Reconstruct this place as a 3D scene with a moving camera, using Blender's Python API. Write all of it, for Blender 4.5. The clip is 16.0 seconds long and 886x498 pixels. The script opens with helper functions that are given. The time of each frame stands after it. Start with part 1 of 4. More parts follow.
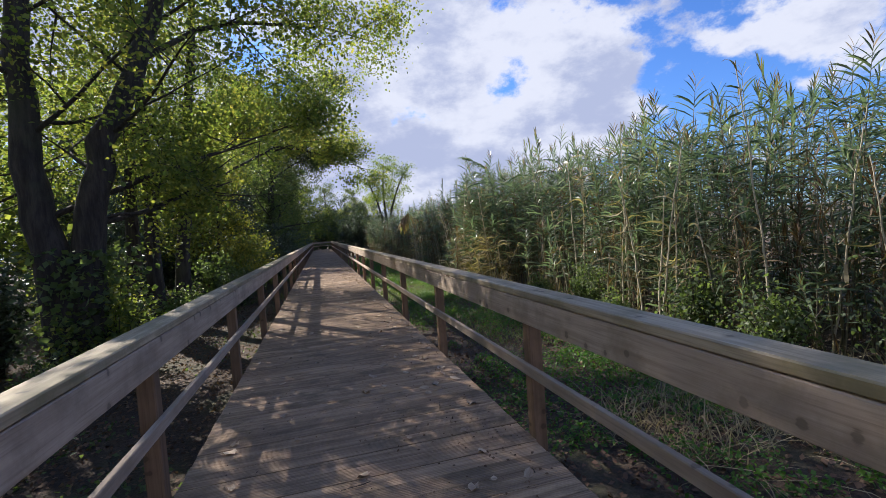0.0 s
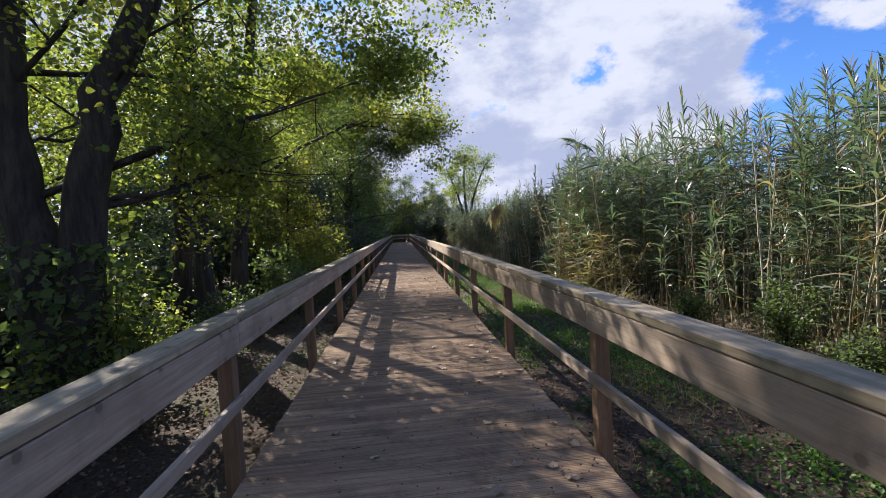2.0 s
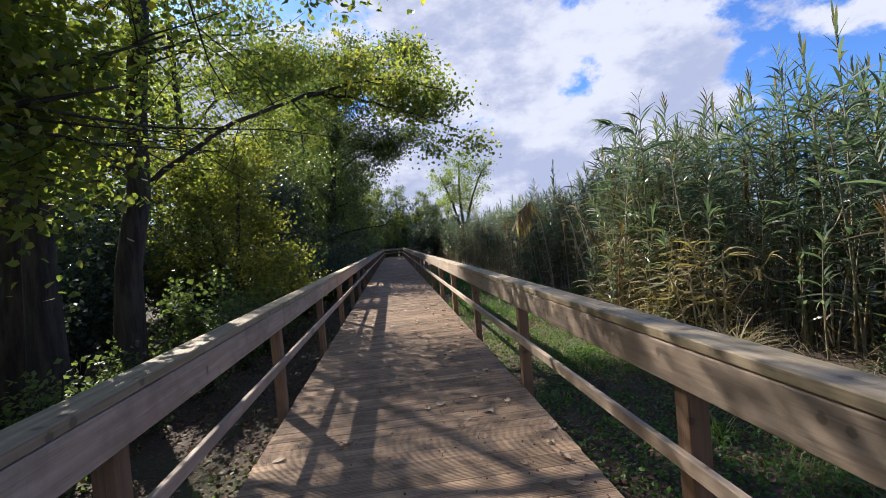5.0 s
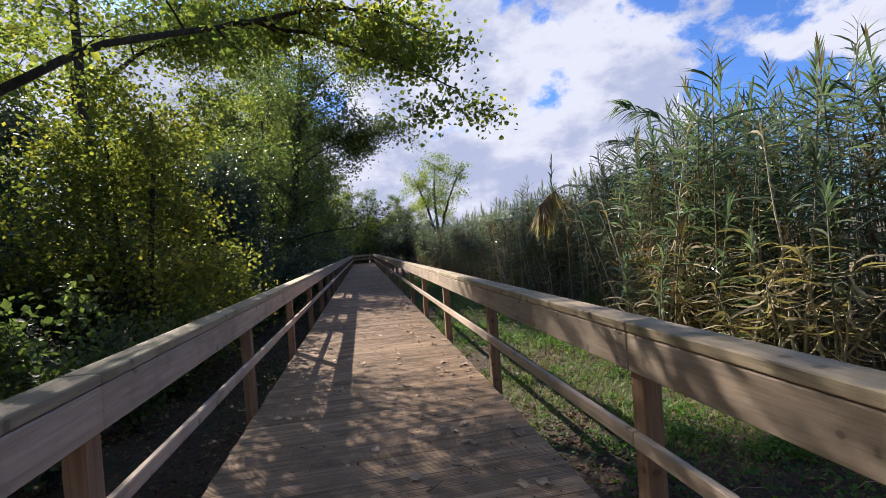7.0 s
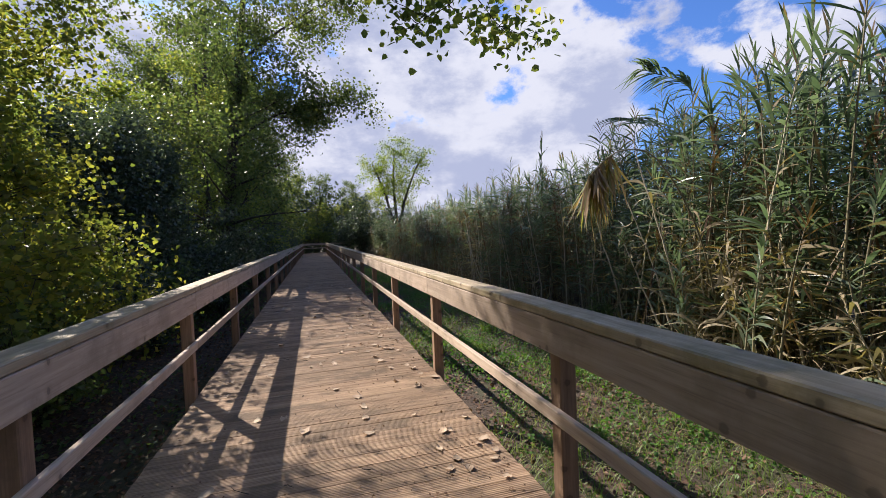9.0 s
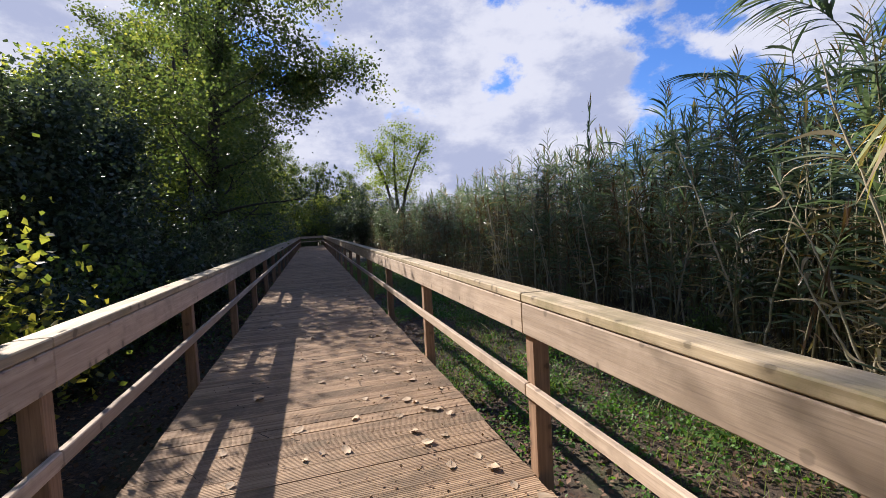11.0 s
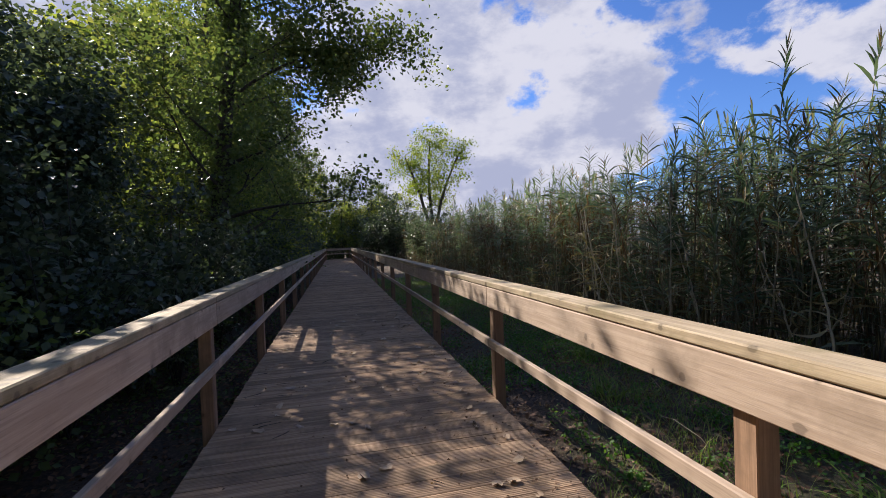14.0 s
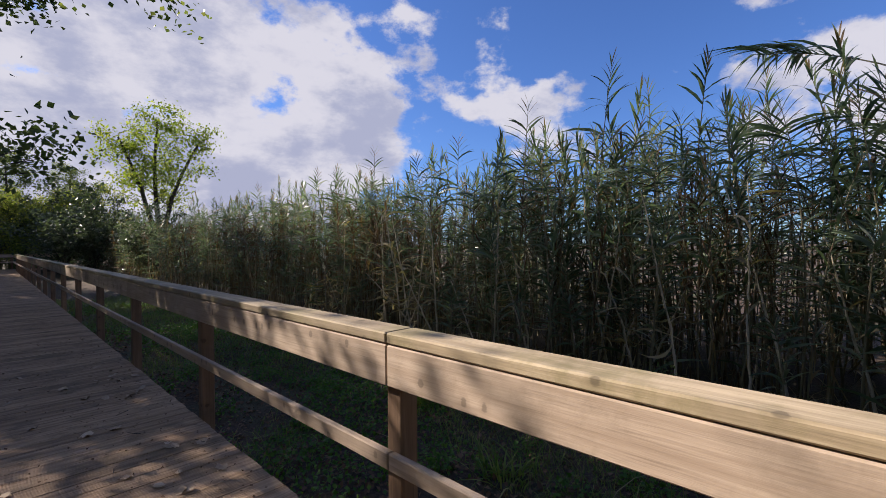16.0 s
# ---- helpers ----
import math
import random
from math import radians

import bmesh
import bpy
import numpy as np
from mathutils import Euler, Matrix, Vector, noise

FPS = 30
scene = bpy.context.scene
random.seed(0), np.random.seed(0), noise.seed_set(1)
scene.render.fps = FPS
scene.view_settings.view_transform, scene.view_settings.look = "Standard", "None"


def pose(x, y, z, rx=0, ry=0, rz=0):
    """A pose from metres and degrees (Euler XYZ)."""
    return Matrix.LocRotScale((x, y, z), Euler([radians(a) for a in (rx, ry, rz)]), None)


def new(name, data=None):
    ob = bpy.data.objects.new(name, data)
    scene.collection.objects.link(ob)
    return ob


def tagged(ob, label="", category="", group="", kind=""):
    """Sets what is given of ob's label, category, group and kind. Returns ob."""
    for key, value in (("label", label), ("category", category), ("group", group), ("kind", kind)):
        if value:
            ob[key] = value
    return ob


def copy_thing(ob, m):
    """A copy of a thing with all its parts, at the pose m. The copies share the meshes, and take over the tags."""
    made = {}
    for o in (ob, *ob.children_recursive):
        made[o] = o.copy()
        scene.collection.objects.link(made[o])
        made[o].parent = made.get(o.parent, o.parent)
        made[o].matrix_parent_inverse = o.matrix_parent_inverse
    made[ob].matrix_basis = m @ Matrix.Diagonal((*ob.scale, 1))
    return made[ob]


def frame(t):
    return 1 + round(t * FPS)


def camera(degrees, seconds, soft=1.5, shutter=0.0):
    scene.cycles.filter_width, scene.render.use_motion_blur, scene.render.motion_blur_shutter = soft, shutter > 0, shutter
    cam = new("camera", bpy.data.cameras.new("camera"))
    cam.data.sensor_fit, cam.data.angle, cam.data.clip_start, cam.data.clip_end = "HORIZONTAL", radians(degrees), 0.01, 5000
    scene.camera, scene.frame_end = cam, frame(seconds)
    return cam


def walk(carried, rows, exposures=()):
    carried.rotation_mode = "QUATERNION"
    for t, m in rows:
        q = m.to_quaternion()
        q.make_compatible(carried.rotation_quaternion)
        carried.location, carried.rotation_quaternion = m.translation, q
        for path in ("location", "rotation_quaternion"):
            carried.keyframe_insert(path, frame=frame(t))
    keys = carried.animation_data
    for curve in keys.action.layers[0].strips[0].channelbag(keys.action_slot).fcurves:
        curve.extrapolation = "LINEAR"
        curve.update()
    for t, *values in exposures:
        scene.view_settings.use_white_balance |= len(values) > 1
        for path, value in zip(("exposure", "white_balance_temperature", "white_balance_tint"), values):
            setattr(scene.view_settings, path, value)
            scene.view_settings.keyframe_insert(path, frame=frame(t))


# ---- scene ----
cam = camera(90.73, 16.0, soft=0.75)
# seconds, place, yaw, pitch, roll
PATH = [
    (0.0, -0.090, -0.000, 1.407, -15.73, -2.54, 4.13),
    (0.5, -0.069, 0.572, 1.412, -11.51, -3.04, 3.05),
    (1.0, -0.074, 1.192, 1.404, -8.67, -3.39, 3.60),
    (1.5, 0.046, 1.808, 1.425, -7.03, -3.44, 3.51),
    (2.0, 0.014, 2.370, 1.434, -5.61, -2.70, 3.15),
    (2.5, 0.014, 2.894, 1.423, -5.64, -2.00, 3.54),
    (3.0, -0.012, 3.473, 1.451, -4.73, -1.79, 3.63),
    (3.5, -0.046, 4.011, 1.457, -4.46, -1.57, 4.48),
    (4.0, -0.014, 4.540, 1.442, -4.87, -1.31, 4.74),
    (6.5, 0.090, 7.338, 1.393, -9.34, -0.74, 4.44),
    (7.0, 0.019, 7.893, 1.371, -10.47, -0.48, 4.07),
    (7.5, 0.022, 8.448, 1.380, -13.61, -1.09, 2.95),
    (8.0, 0.018, 8.998, 1.385, -14.49, -1.33, 2.13),
    (8.5, 0.007, 9.530, 1.378, -15.87, -1.91, 2.11),
    (9.0, 0.057, 10.078, 1.363, -16.45, -1.95, 2.38),
    (11.5, 0.083, 12.771, 1.364, -16.78, -3.24, 3.08),
    (12.0, 0.046, 13.318, 1.365, -16.87, -2.95, 2.33),
    (12.5, 0.029, 13.843, 1.347, -17.10, -2.93, 2.17),
    (13.0, -0.015, 14.405, 1.333, -15.09, -2.13, 2.44),
    (13.5, -0.085, 14.959, 1.331, -13.93, -1.81, 2.55),
    (14.0, -0.086, 15.520, 1.340, -13.75, -1.16, 2.22),
    (14.5, -0.072, 16.066, 1.340, -19.95, -1.10, 1.22),
    (15.0, 0.032, 16.589, 1.339, -32.46, -0.47, 0.98),
    (15.5, 0.062, 17.106, 1.339, -39.39, 0.25, 0.85),
    (16.0, 0.024, 17.612, 1.330, -46.12, -0.51, 0.47),
]
walk(cam, [(t, pose(x, y, z, 90 + pitch, roll, yaw)) for t, x, y, z, yaw, pitch, roll in PATH], [(0.0, 1.1, 6350, 13), (4.0, 1.15, 6350, 13), (9.0, 1.08, 6550, 15), (12.0, 1.0, 6450, 15), (16.0, 0.85, 6800, 17)])

# ---- light ----
SUN_AZ, SUN_EL = radians(32.5), radians(34)
SUN_DIR = Vector((-math.sin(SUN_AZ) * math.cos(SUN_EL), math.cos(SUN_AZ) * math.cos(SUN_EL), math.sin(SUN_EL)))
sun = new("sun", bpy.data.lights.new("sun", "SUN"))
sun.data.energy, sun.data.angle, sun.data.color = 5.0, radians(0.53), (1.0, 0.93, 0.82)
sun.matrix_world = Matrix.Translation((0, 0, 30)) @ SUN_DIR.to_track_quat("Z", "Y").to_matrix().to_4x4()


def node(nt, kind, **values):
    n = nt.nodes.new(kind)
    for key, value in values.items():
        n.inputs[key.replace("_", " ")].default_value = value
    return n


def math_node(nt, op, a, b=None, clamp=False):
    n = nt.nodes.new("ShaderNodeMath")
    n.operation, n.use_clamp = op, clamp
    for i, v in enumerate((a, b)):
        if v is None:
            continue
        if isinstance(v, (int, float)):
            n.inputs[i].default_value = v
        else:
            nt.links.new(v, n.inputs[i])
    return n.outputs[0]


def smooth(nt, value, lo, hi):
    n = nt.nodes.new("ShaderNodeMapRange")
    n.interpolation_type = "SMOOTHSTEP"
    nt.links.new(value, n.inputs[0])
    n.inputs[1].default_value, n.inputs[2].default_value = lo, hi
    return n.outputs[0]


def mix(nt, fac, a, b, blend="MIX"):
    n = nt.nodes.new("ShaderNodeMix")
    n.data_type, n.blend_type = "RGBA", blend
    for i, v in ((0, fac), (6, a), (7, b)):
        if isinstance(v, (int, float)):
            n.inputs[i].default_value = v
        elif isinstance(v, tuple):
            n.inputs[i].default_value = (*v, 1)
        else:
            nt.links.new(v, n.inputs[i])
    return n.outputs[2]


def noise_tex(nt, vector, scale, detail=4, rough=0.55):
    n = nt.nodes.new("ShaderNodeTexNoise")
    n.inputs["Scale"].default_value, n.inputs["Detail"].default_value, n.inputs["Roughness"].default_value = scale, detail, rough
    if vector is not None:
        nt.links.new(vector, n.inputs["Vector"])
    return n.outputs["Fac"]


def mapping(nt, vector, scale=(1, 1, 1), loc=(0, 0, 0)):
    n = nt.nodes.new("ShaderNodeMapping")
    n.inputs["Scale"].default_value, n.inputs["Location"].default_value = scale, loc
    nt.links.new(vector, n.inputs["Vector"])
    return n.outputs[0]


def build_world():
    w = bpy.data.worlds.new("sky")
    scene.world = w
    w.use_nodes = True
    nt = w.node_tree
    bg = nt.nodes["Background"]
    sky = nt.nodes.new("ShaderNodeTexSky")
    sky.sky_type, sky.sun_disc = "NISHITA", False
    sky.sun_elevation, sky.sun_rotation = SUN_EL, -SUN_AZ
    sky.air_density, sky.dust_density, sky.ozone_density = 1.0, 0.6, 2.5
    co = nt.nodes.new("ShaderNodeTexCoord").outputs["Generated"]
    sep = nt.nodes.new("ShaderNodeSeparateXYZ")
    nt.links.new(co, sep.inputs[0])
    # heaped clouds: the heading itself, squeezed in height, carries the noise
    puff = mapping(nt, co, (1.0, 1.0, 1.7), CLOUD_SHIFT)
    big = noise_tex(nt, puff, 2.6, 3, 0.5)
    fine = noise_tex(nt, mapping(nt, co, (1.0, 1.0, 1.5), (3, 1, 0)), 7.5, 10, 0.6)
    amount = math_node(nt, "ADD", math_node(nt, "MULTIPLY", big, 0.8), math_node(nt, "MULTIPLY", fine, 0.6))
    bank = math_node(nt, "MULTIPLY", smooth(nt, sep.outputs[0], 0.82, 0.6), smooth(nt, sep.outputs[2], 0.72, 0.3))
    amount = math_node(nt, "ADD", amount, math_node(nt, "MULTIPLY", bank, 0.2))
    cover = smooth(nt, amount, 0.745, 0.83)
    lit = noise_tex(nt, mapping(nt, co, (1.0, 1.0, 1.9), (7.3, 2.2, 0)), 5.5, 8, 0.62)
    shade = smooth(nt, math_node(nt, "ADD", lit, math_node(nt, "MULTIPLY", math_node(nt, "SUBTRACT", 0.88, amount), 0.6)), 0.34, 0.6)
    cloud = mix(nt, shade, (2.2, 2.5, 3.45), (3.7, 3.9, 4.45))
    blue = mix(nt, 1.0, sky.outputs[0], (0.36, 0.57, 0.93), "MULTIPLY")
    nt.links.new(mix(nt, cover, blue, cloud), bg.inputs["Color"])
    bg.inputs["Strength"].default_value = SKY


SKY, CLOUD_SHIFT = 0.1, (0.4, 0.25, 0.0)
build_world()

# ---- materials ----


def material(name, rough=0.8):
    m = bpy.data.materials.new(name)
    m.use_nodes = True
    nt = m.node_tree
    b = nt.nodes["Principled BSDF"]
    b.inputs["Roughness"].default_value = rough
    return m, nt, b


def bump(nt, b, height, strength=0.4, distance=0.01):
    n = nt.nodes.new("ShaderNodeBump")
    n.inputs["Strength"].default_value, n.inputs["Distance"].default_value = strength, distance
    nt.links.new(height, n.inputs["Height"])
    nt.links.new(n.outputs[0], b.inputs["Normal"])


def wood(name, light, dark, stain, axis=1, stain_amount=0.5, knots=True, rough=0.78):
    """Sawn timber with its grain along one local axis, knots, weather stains and algae."""
    m, nt, b = material(name, rough)
    tc = nt.nodes.new("ShaderNodeTexCoord")
    info = nt.nodes.new("ShaderNodeObjectInfo")
    vm = nt.nodes.new("ShaderNodeVectorMath")
    vm.operation = "ADD"
    nt.links.new(tc.outputs["Object"], vm.inputs[0])
    shift = nt.nodes.new("ShaderNodeCombineXYZ")
    for i in range(3):
        nt.links.new(math_node(nt, "MULTIPLY", info.outputs["Random"], 37.0 + 11 * i), shift.inputs[i])
    nt.links.new(shift.outputs[0], vm.inputs[1])
    co = vm.outputs[0]
    s = [26.0, 26.0, 26.0]
    s[axis] = 1.3
    grain = noise_tex(nt, mapping(nt, co, tuple(s)), 1.0, 6, 0.65)
    s2 = [120.0, 120.0, 120.0]
    s2[axis] = 4.0
    fibre = noise_tex(nt, mapping(nt, co, tuple(s2)), 1.0, 3, 0.6)
    colour = mix(nt, smooth(nt, grain, 0.3, 0.72), dark, light)
    colour = mix(nt, math_node(nt, "MULTIPLY", smooth(nt, fibre, 0.48, 0.78), 0.55), colour, tuple(c * 0.55 for c in dark))
    tone = math_node(nt, "ADD", math_node(nt, "MULTIPLY", info.outputs["Random"], 0.4), 0.78)
    tone_rgb = nt.nodes.new("ShaderNodeCombineXYZ")
    for i in range(3):
        nt.links.new(tone, tone_rgb.inputs[i])
    colour = mix(nt, 1.0, colour, tone_rgb.outputs[0], "MULTIPLY")
    patch = noise_tex(nt, co, 2.4, 8, 0.7)
    colour = mix(nt, math_node(nt, "MULTIPLY", smooth(nt, patch, 0.46, 0.66), stain_amount), colour, stain)
    if knots:
        # round knots on any face: one coordinate along the grain, one across it
        part_co = nt.nodes.new("ShaderNodeSeparateXYZ")
        nt.links.new(co, part_co.inputs[0])
        across = [part_co.outputs[k] for k in range(3) if k != axis]
        flat = nt.nodes.new("ShaderNodeCombineXYZ")
        nt.links.new(math_node(nt, "ADD", across[0], across[1]), flat.inputs[0])
        nt.links.new(math_node(nt, "MULTIPLY", part_co.outputs[axis], 1.25), flat.inputs[1])
        v = nt.nodes.new("ShaderNodeTexVoronoi")
        v.voronoi_dimensions = "2D"
        v.inputs["Scale"].default_value = 6.0
        nt.links.new(flat.outputs[0], v.inputs["Vector"])
        some = nt.nodes.new("ShaderNodeSeparateColor")
        nt.links.new(v.outputs["Color"], some.inputs[0])
        wobble = math_node(nt, "ADD", v.outputs["Distance"], math_node(nt, "MULTIPLY", math_node(nt, "SUBTRACT", grain, 0.5), 0.3))
        chosen = smooth(nt, some.outputs[0], 0.66, 0.7)
        halo = math_node(nt, "MULTIPLY", smooth(nt, wobble, 0.3, 0.1), chosen)
        core = math_node(nt, "MULTIPLY", smooth(nt, wobble, 0.13, 0.07), chosen)
        colour = mix(nt, math_node(nt, "MULTIPLY", halo, 0.4), colour, tuple(c * 0.8 for c in dark))
        colour = mix(nt, math_node(nt, "MULTIPLY", core, 0.65), colour, tuple(c * 0.35 for c in dark))
    nt.links.new(colour, b.inputs["Base Color"])
    bump(nt, b, math_node(nt, "ADD", grain, math_node(nt, "MULTIPLY", fibre, 0.6)), 0.35, 0.004)
    return m


def leaf_material(name, colours, trans=0.4, rough=0.5, scale=1.5, glow=(1.8, 1.9, 0.8)):
    """Thin leaves, each of its own tone, that let some light through."""
    m, nt, b = material(name, rough)
    geo = nt.nodes.new("ShaderNodeNewGeometry")
    ramp = nt.nodes.new("ShaderNodeValToRGB")
    while len(ramp.color_ramp.elements) < len(colours):
        ramp.color_ramp.elements.new(0.5)
    for i, c in enumerate(colours):
        ramp.color_ramp.elements[i].position = i / (len(colours) - 1)
        ramp.color_ramp.elements[i].color = (*c, 1)
    wide = noise_tex(nt, nt.nodes.new("ShaderNodeTexCoord").outputs["Object"], scale * 0.4, 3)
    pick = math_node(nt, "ADD", math_node(nt, "MULTIPLY", geo.outputs["Random Per Island"], 0.6), math_node(nt, "MULTIPLY", math_node(nt, "SUBTRACT", wide, 0.3), 1.0), True)
    nt.links.new(pick, ramp.inputs[0])
    colour = ramp.outputs[0]
    nt.links.new(colour, b.inputs["Base Color"])
    b.inputs["Specular IOR Level"].default_value = 0.35
    tr = nt.nodes.new("ShaderNodeBsdfTranslucent")
    nt.links.new(mix(nt, 1.0, colour, glow, "MULTIPLY"), tr.inputs["Color"])
    ms = nt.nodes.new("ShaderNodeMixShader")
    ms.inputs[0].default_value = trans
    nt.links.new(b.outputs[0], ms.inputs[1])
    nt.links.new(tr.outputs[0], ms.inputs[2])
    nt.links.new(ms.outputs[0], nt.nodes["Material Output"].inputs["Surface"])
    return m


def bark_material(name, dark, light):
    m, nt, b = material(name, 0.9)
    co = nt.nodes.new("ShaderNodeTexCoord").outputs["Object"]
    ridge = noise_tex(nt, mapping(nt, co, (14, 14, 2.2)), 1.0, 8, 0.7)
    patch = noise_tex(nt, co, 1.3, 4)
    colour = mix(nt, smooth(nt, ridge, 0.35, 0.7), dark, light)
    colour = mix(nt, math_node(nt, "MULTIPLY", smooth(nt, patch, 0.5, 0.7), 0.5), colour, (0.07, 0.075, 0.045))
    nt.links.new(colour, b.inputs["Base Color"])
    bump(nt, b, ridge, 0.9, 0.03)
    return m


def soil_material():
    m, nt, b = material("soil", 0.95)
    co = nt.nodes.new("ShaderNodeTexCoord").outputs["Object"]
    a = noise_tex(nt, co, 0.9, 6, 0.6)
    f = noise_tex(nt, co, 28.0, 8, 0.75)
    colour = mix(nt, smooth(nt, f, 0.35, 0.68), (0.028, 0.018, 0.012), (0.11, 0.072, 0.046))
    colour = mix(nt, math_node(nt, "MULTIPLY", smooth(nt, a, 0.48, 0.62), 0.5), colour, (0.06, 0.075, 0.03))
    nt.links.new(colour, b.inputs["Base Color"])
    bump(nt, b, f, 0.8, 0.03)
    return m


CAP_WOOD = wood("weathered cap timber", (0.46, 0.37, 0.25), (0.26, 0.2, 0.125), (0.18, 0.155, 0.07), 1, 0.7)
FACE_WOOD = wood("pine rail timber", (0.49, 0.385, 0.295), (0.35, 0.262, 0.192), (0.21, 0.16, 0.115), 1, 0.55)
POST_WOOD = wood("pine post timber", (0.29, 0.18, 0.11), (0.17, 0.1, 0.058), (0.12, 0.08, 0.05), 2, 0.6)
DECK_WOOD = wood("grooved deck timber", (0.46, 0.315, 0.195), (0.24, 0.152, 0.09), (0.12, 0.085, 0.052), 0, 0.7, False, 0.85)
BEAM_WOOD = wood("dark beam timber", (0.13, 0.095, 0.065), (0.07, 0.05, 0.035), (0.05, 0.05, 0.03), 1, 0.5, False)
SOIL = soil_material()
BARK = bark_material("poplar bark", (0.022, 0.018, 0.016), (0.075, 0.062, 0.052))
POPLAR = leaf_material("poplar leaf", [(0.058, 0.088, 0.03), (0.1, 0.138, 0.048), (0.175, 0.195, 0.064), (0.31, 0.26, 0.078)], 0.6)
YELLOW = leaf_material("autumn leaf", [(0.05, 0.07, 0.025), (0.08, 0.105, 0.035), (0.13, 0.14, 0.042), (0.19, 0.18, 0.05), (0.36, 0.29, 0.08)], 0.62)
SHRUB = leaf_material("shrub leaf", [(0.045, 0.07, 0.035), (0.085, 0.12, 0.055), (0.14, 0.175, 0.085)], 0.48)
FAR_LEAF = leaf_material("far tree leaf", [(0.07, 0.12, 0.025), (0.15, 0.2, 0.04), (0.26, 0.27, 0.06)], 0.5, 0.6, 0.5)
CANE_GREEN = leaf_material("cane leaf", [(0.042, 0.066, 0.042), (0.08, 0.115, 0.072), (0.135, 0.175, 0.112), (0.27, 0.28, 0.18)], 0.42, 0.3, 1.5, (1.35, 1.5, 0.95))
CANE_DRY = leaf_material("dry cane leaf", [(0.085, 0.052, 0.032), (0.17, 0.12, 0.075), (0.36, 0.3, 0.2)], 0.25, 0.7)
CANE_DEAD = leaf_material("dead cane leaf", [(0.05, 0.028, 0.018), (0.11, 0.065, 0.04), (0.2, 0.135, 0.08)], 0.25, 0.7)
IVY_GREEN = leaf_material("ivy and poplar leaf", [(0.035, 0.058, 0.024), (0.07, 0.1, 0.04), (0.125, 0.15, 0.055), (0.2, 0.19, 0.07)], 0.5, 0.45, 1.5, (1.5, 1.65, 0.8))
EVERGREEN = leaf_material("evergreen leaf", [(0.025, 0.04, 0.026), (0.055, 0.078, 0.05), (0.11, 0.135, 0.09)], 0.3, 0.36, 1.5, (1.4, 1.5, 0.9))
CANE_STEM = leaf_material("cane stem", [(0.075, 0.07, 0.04), (0.15, 0.135, 0.08), (0.36, 0.32, 0.22)], 0.0, 0.5)
CANE_BARE = leaf_material("bleached cane", [(0.3, 0.26, 0.18), (0.48, 0.43, 0.32)], 0.0, 0.5)
HANGING = leaf_material("yellowed cane leaf", [(0.1, 0.14, 0.05), (0.22, 0.24, 0.085), (0.27, 0.17, 0.1), (0.34, 0.27, 0.15)], 0.35, 0.6)
GRASS = leaf_material("grass blade", [(0.05, 0.095, 0.02), (0.09, 0.155, 0.03), (0.17, 0.22, 0.055), (0.3, 0.26, 0.12)], 0.4)
WEED = leaf_material("weed leaf", [(0.03, 0.085, 0.015), (0.06, 0.14, 0.025), (0.12, 0.22, 0.04)], 0.4)
STRAW = leaf_material("straw", [(0.15, 0.115, 0.065), (0.27, 0.22, 0.135), (0.42, 0.36, 0.24)], 0.25, 0.8)
DECK_LEAF = wood("dead leaf", (0.55, 0.43, 0.3), (0.33, 0.23, 0.15), (0.2, 0.12, 0.07), 0, 0.4, False, 0.8)
LITTER = leaf_material("fallen leaf", [(0.04, 0.022, 0.015), (0.1, 0.055, 0.034), (0.17, 0.1, 0.065), (0.28, 0.19, 0.13)], 0.15, 0.8)

# ---- building helpers ----


def raw_mesh(name, verts, faces, mats, index=None, smooth_faces=False):
    """A mesh from arrays: faces is one array of quads or of triangles, or a list of such arrays."""
    groups = faces if isinstance(faces, list) else [faces]
    groups = [np.asarray(g, dtype=np.int32) for g in groups if len(g)]
    me = bpy.data.meshes.new(name)
    verts = np.asarray(verts, dtype=np.float32)
    me.vertices.add(len(verts))
    me.vertices.foreach_set("co", verts.ravel())
    loops = np.concatenate([g.ravel() for g in groups])
    sizes = np.concatenate([np.full(len(g), g.shape[1], dtype=np.int32) for g in groups])
    me.loops.add(len(loops))
    me.loops.foreach_set("vertex_index", loops)
    me.polygons.add(len(sizes))
    me.polygons.foreach_set("loop_start", np.concatenate([[0], np.cumsum(sizes)[:-1]]).astype(np.int32))
    for mat in mats:
        me.materials.append(mat)
    if index is not None:
        me.polygons.foreach_set("material_index", np.asarray(index, dtype=np.int32))
    if smooth_faces:
        me.polygons.foreach_set("use_smooth", np.ones(len(sizes), dtype=bool))
    me.update(calc_edges=True)
    return me


def part(name, me, parent=None, m=None, label=""):
    ob = new(name, me)
    if parent is not None:
        ob.parent = parent
    if m is not None:
        ob.matrix_basis = m
    return tagged(ob, label)


def beam_mesh(name, sx, sy, sz, mat, bevel=0.004):
    """A squared timber with eased edges, centred on its origin."""
    bm = bmesh.new()
    bmesh.ops.create_cube(bm, size=1, matrix=Matrix.Diagonal((sx, sy, sz, 1)))
    bmesh.ops.bevel(bm, geom=bm.edges[:], offset=bevel, segments=1, affect="EDGES")
    me = bpy.data.meshes.new(name)
    bm.to_mesh(me)
    bm.free()
    me.materials.append(mat)
    return me


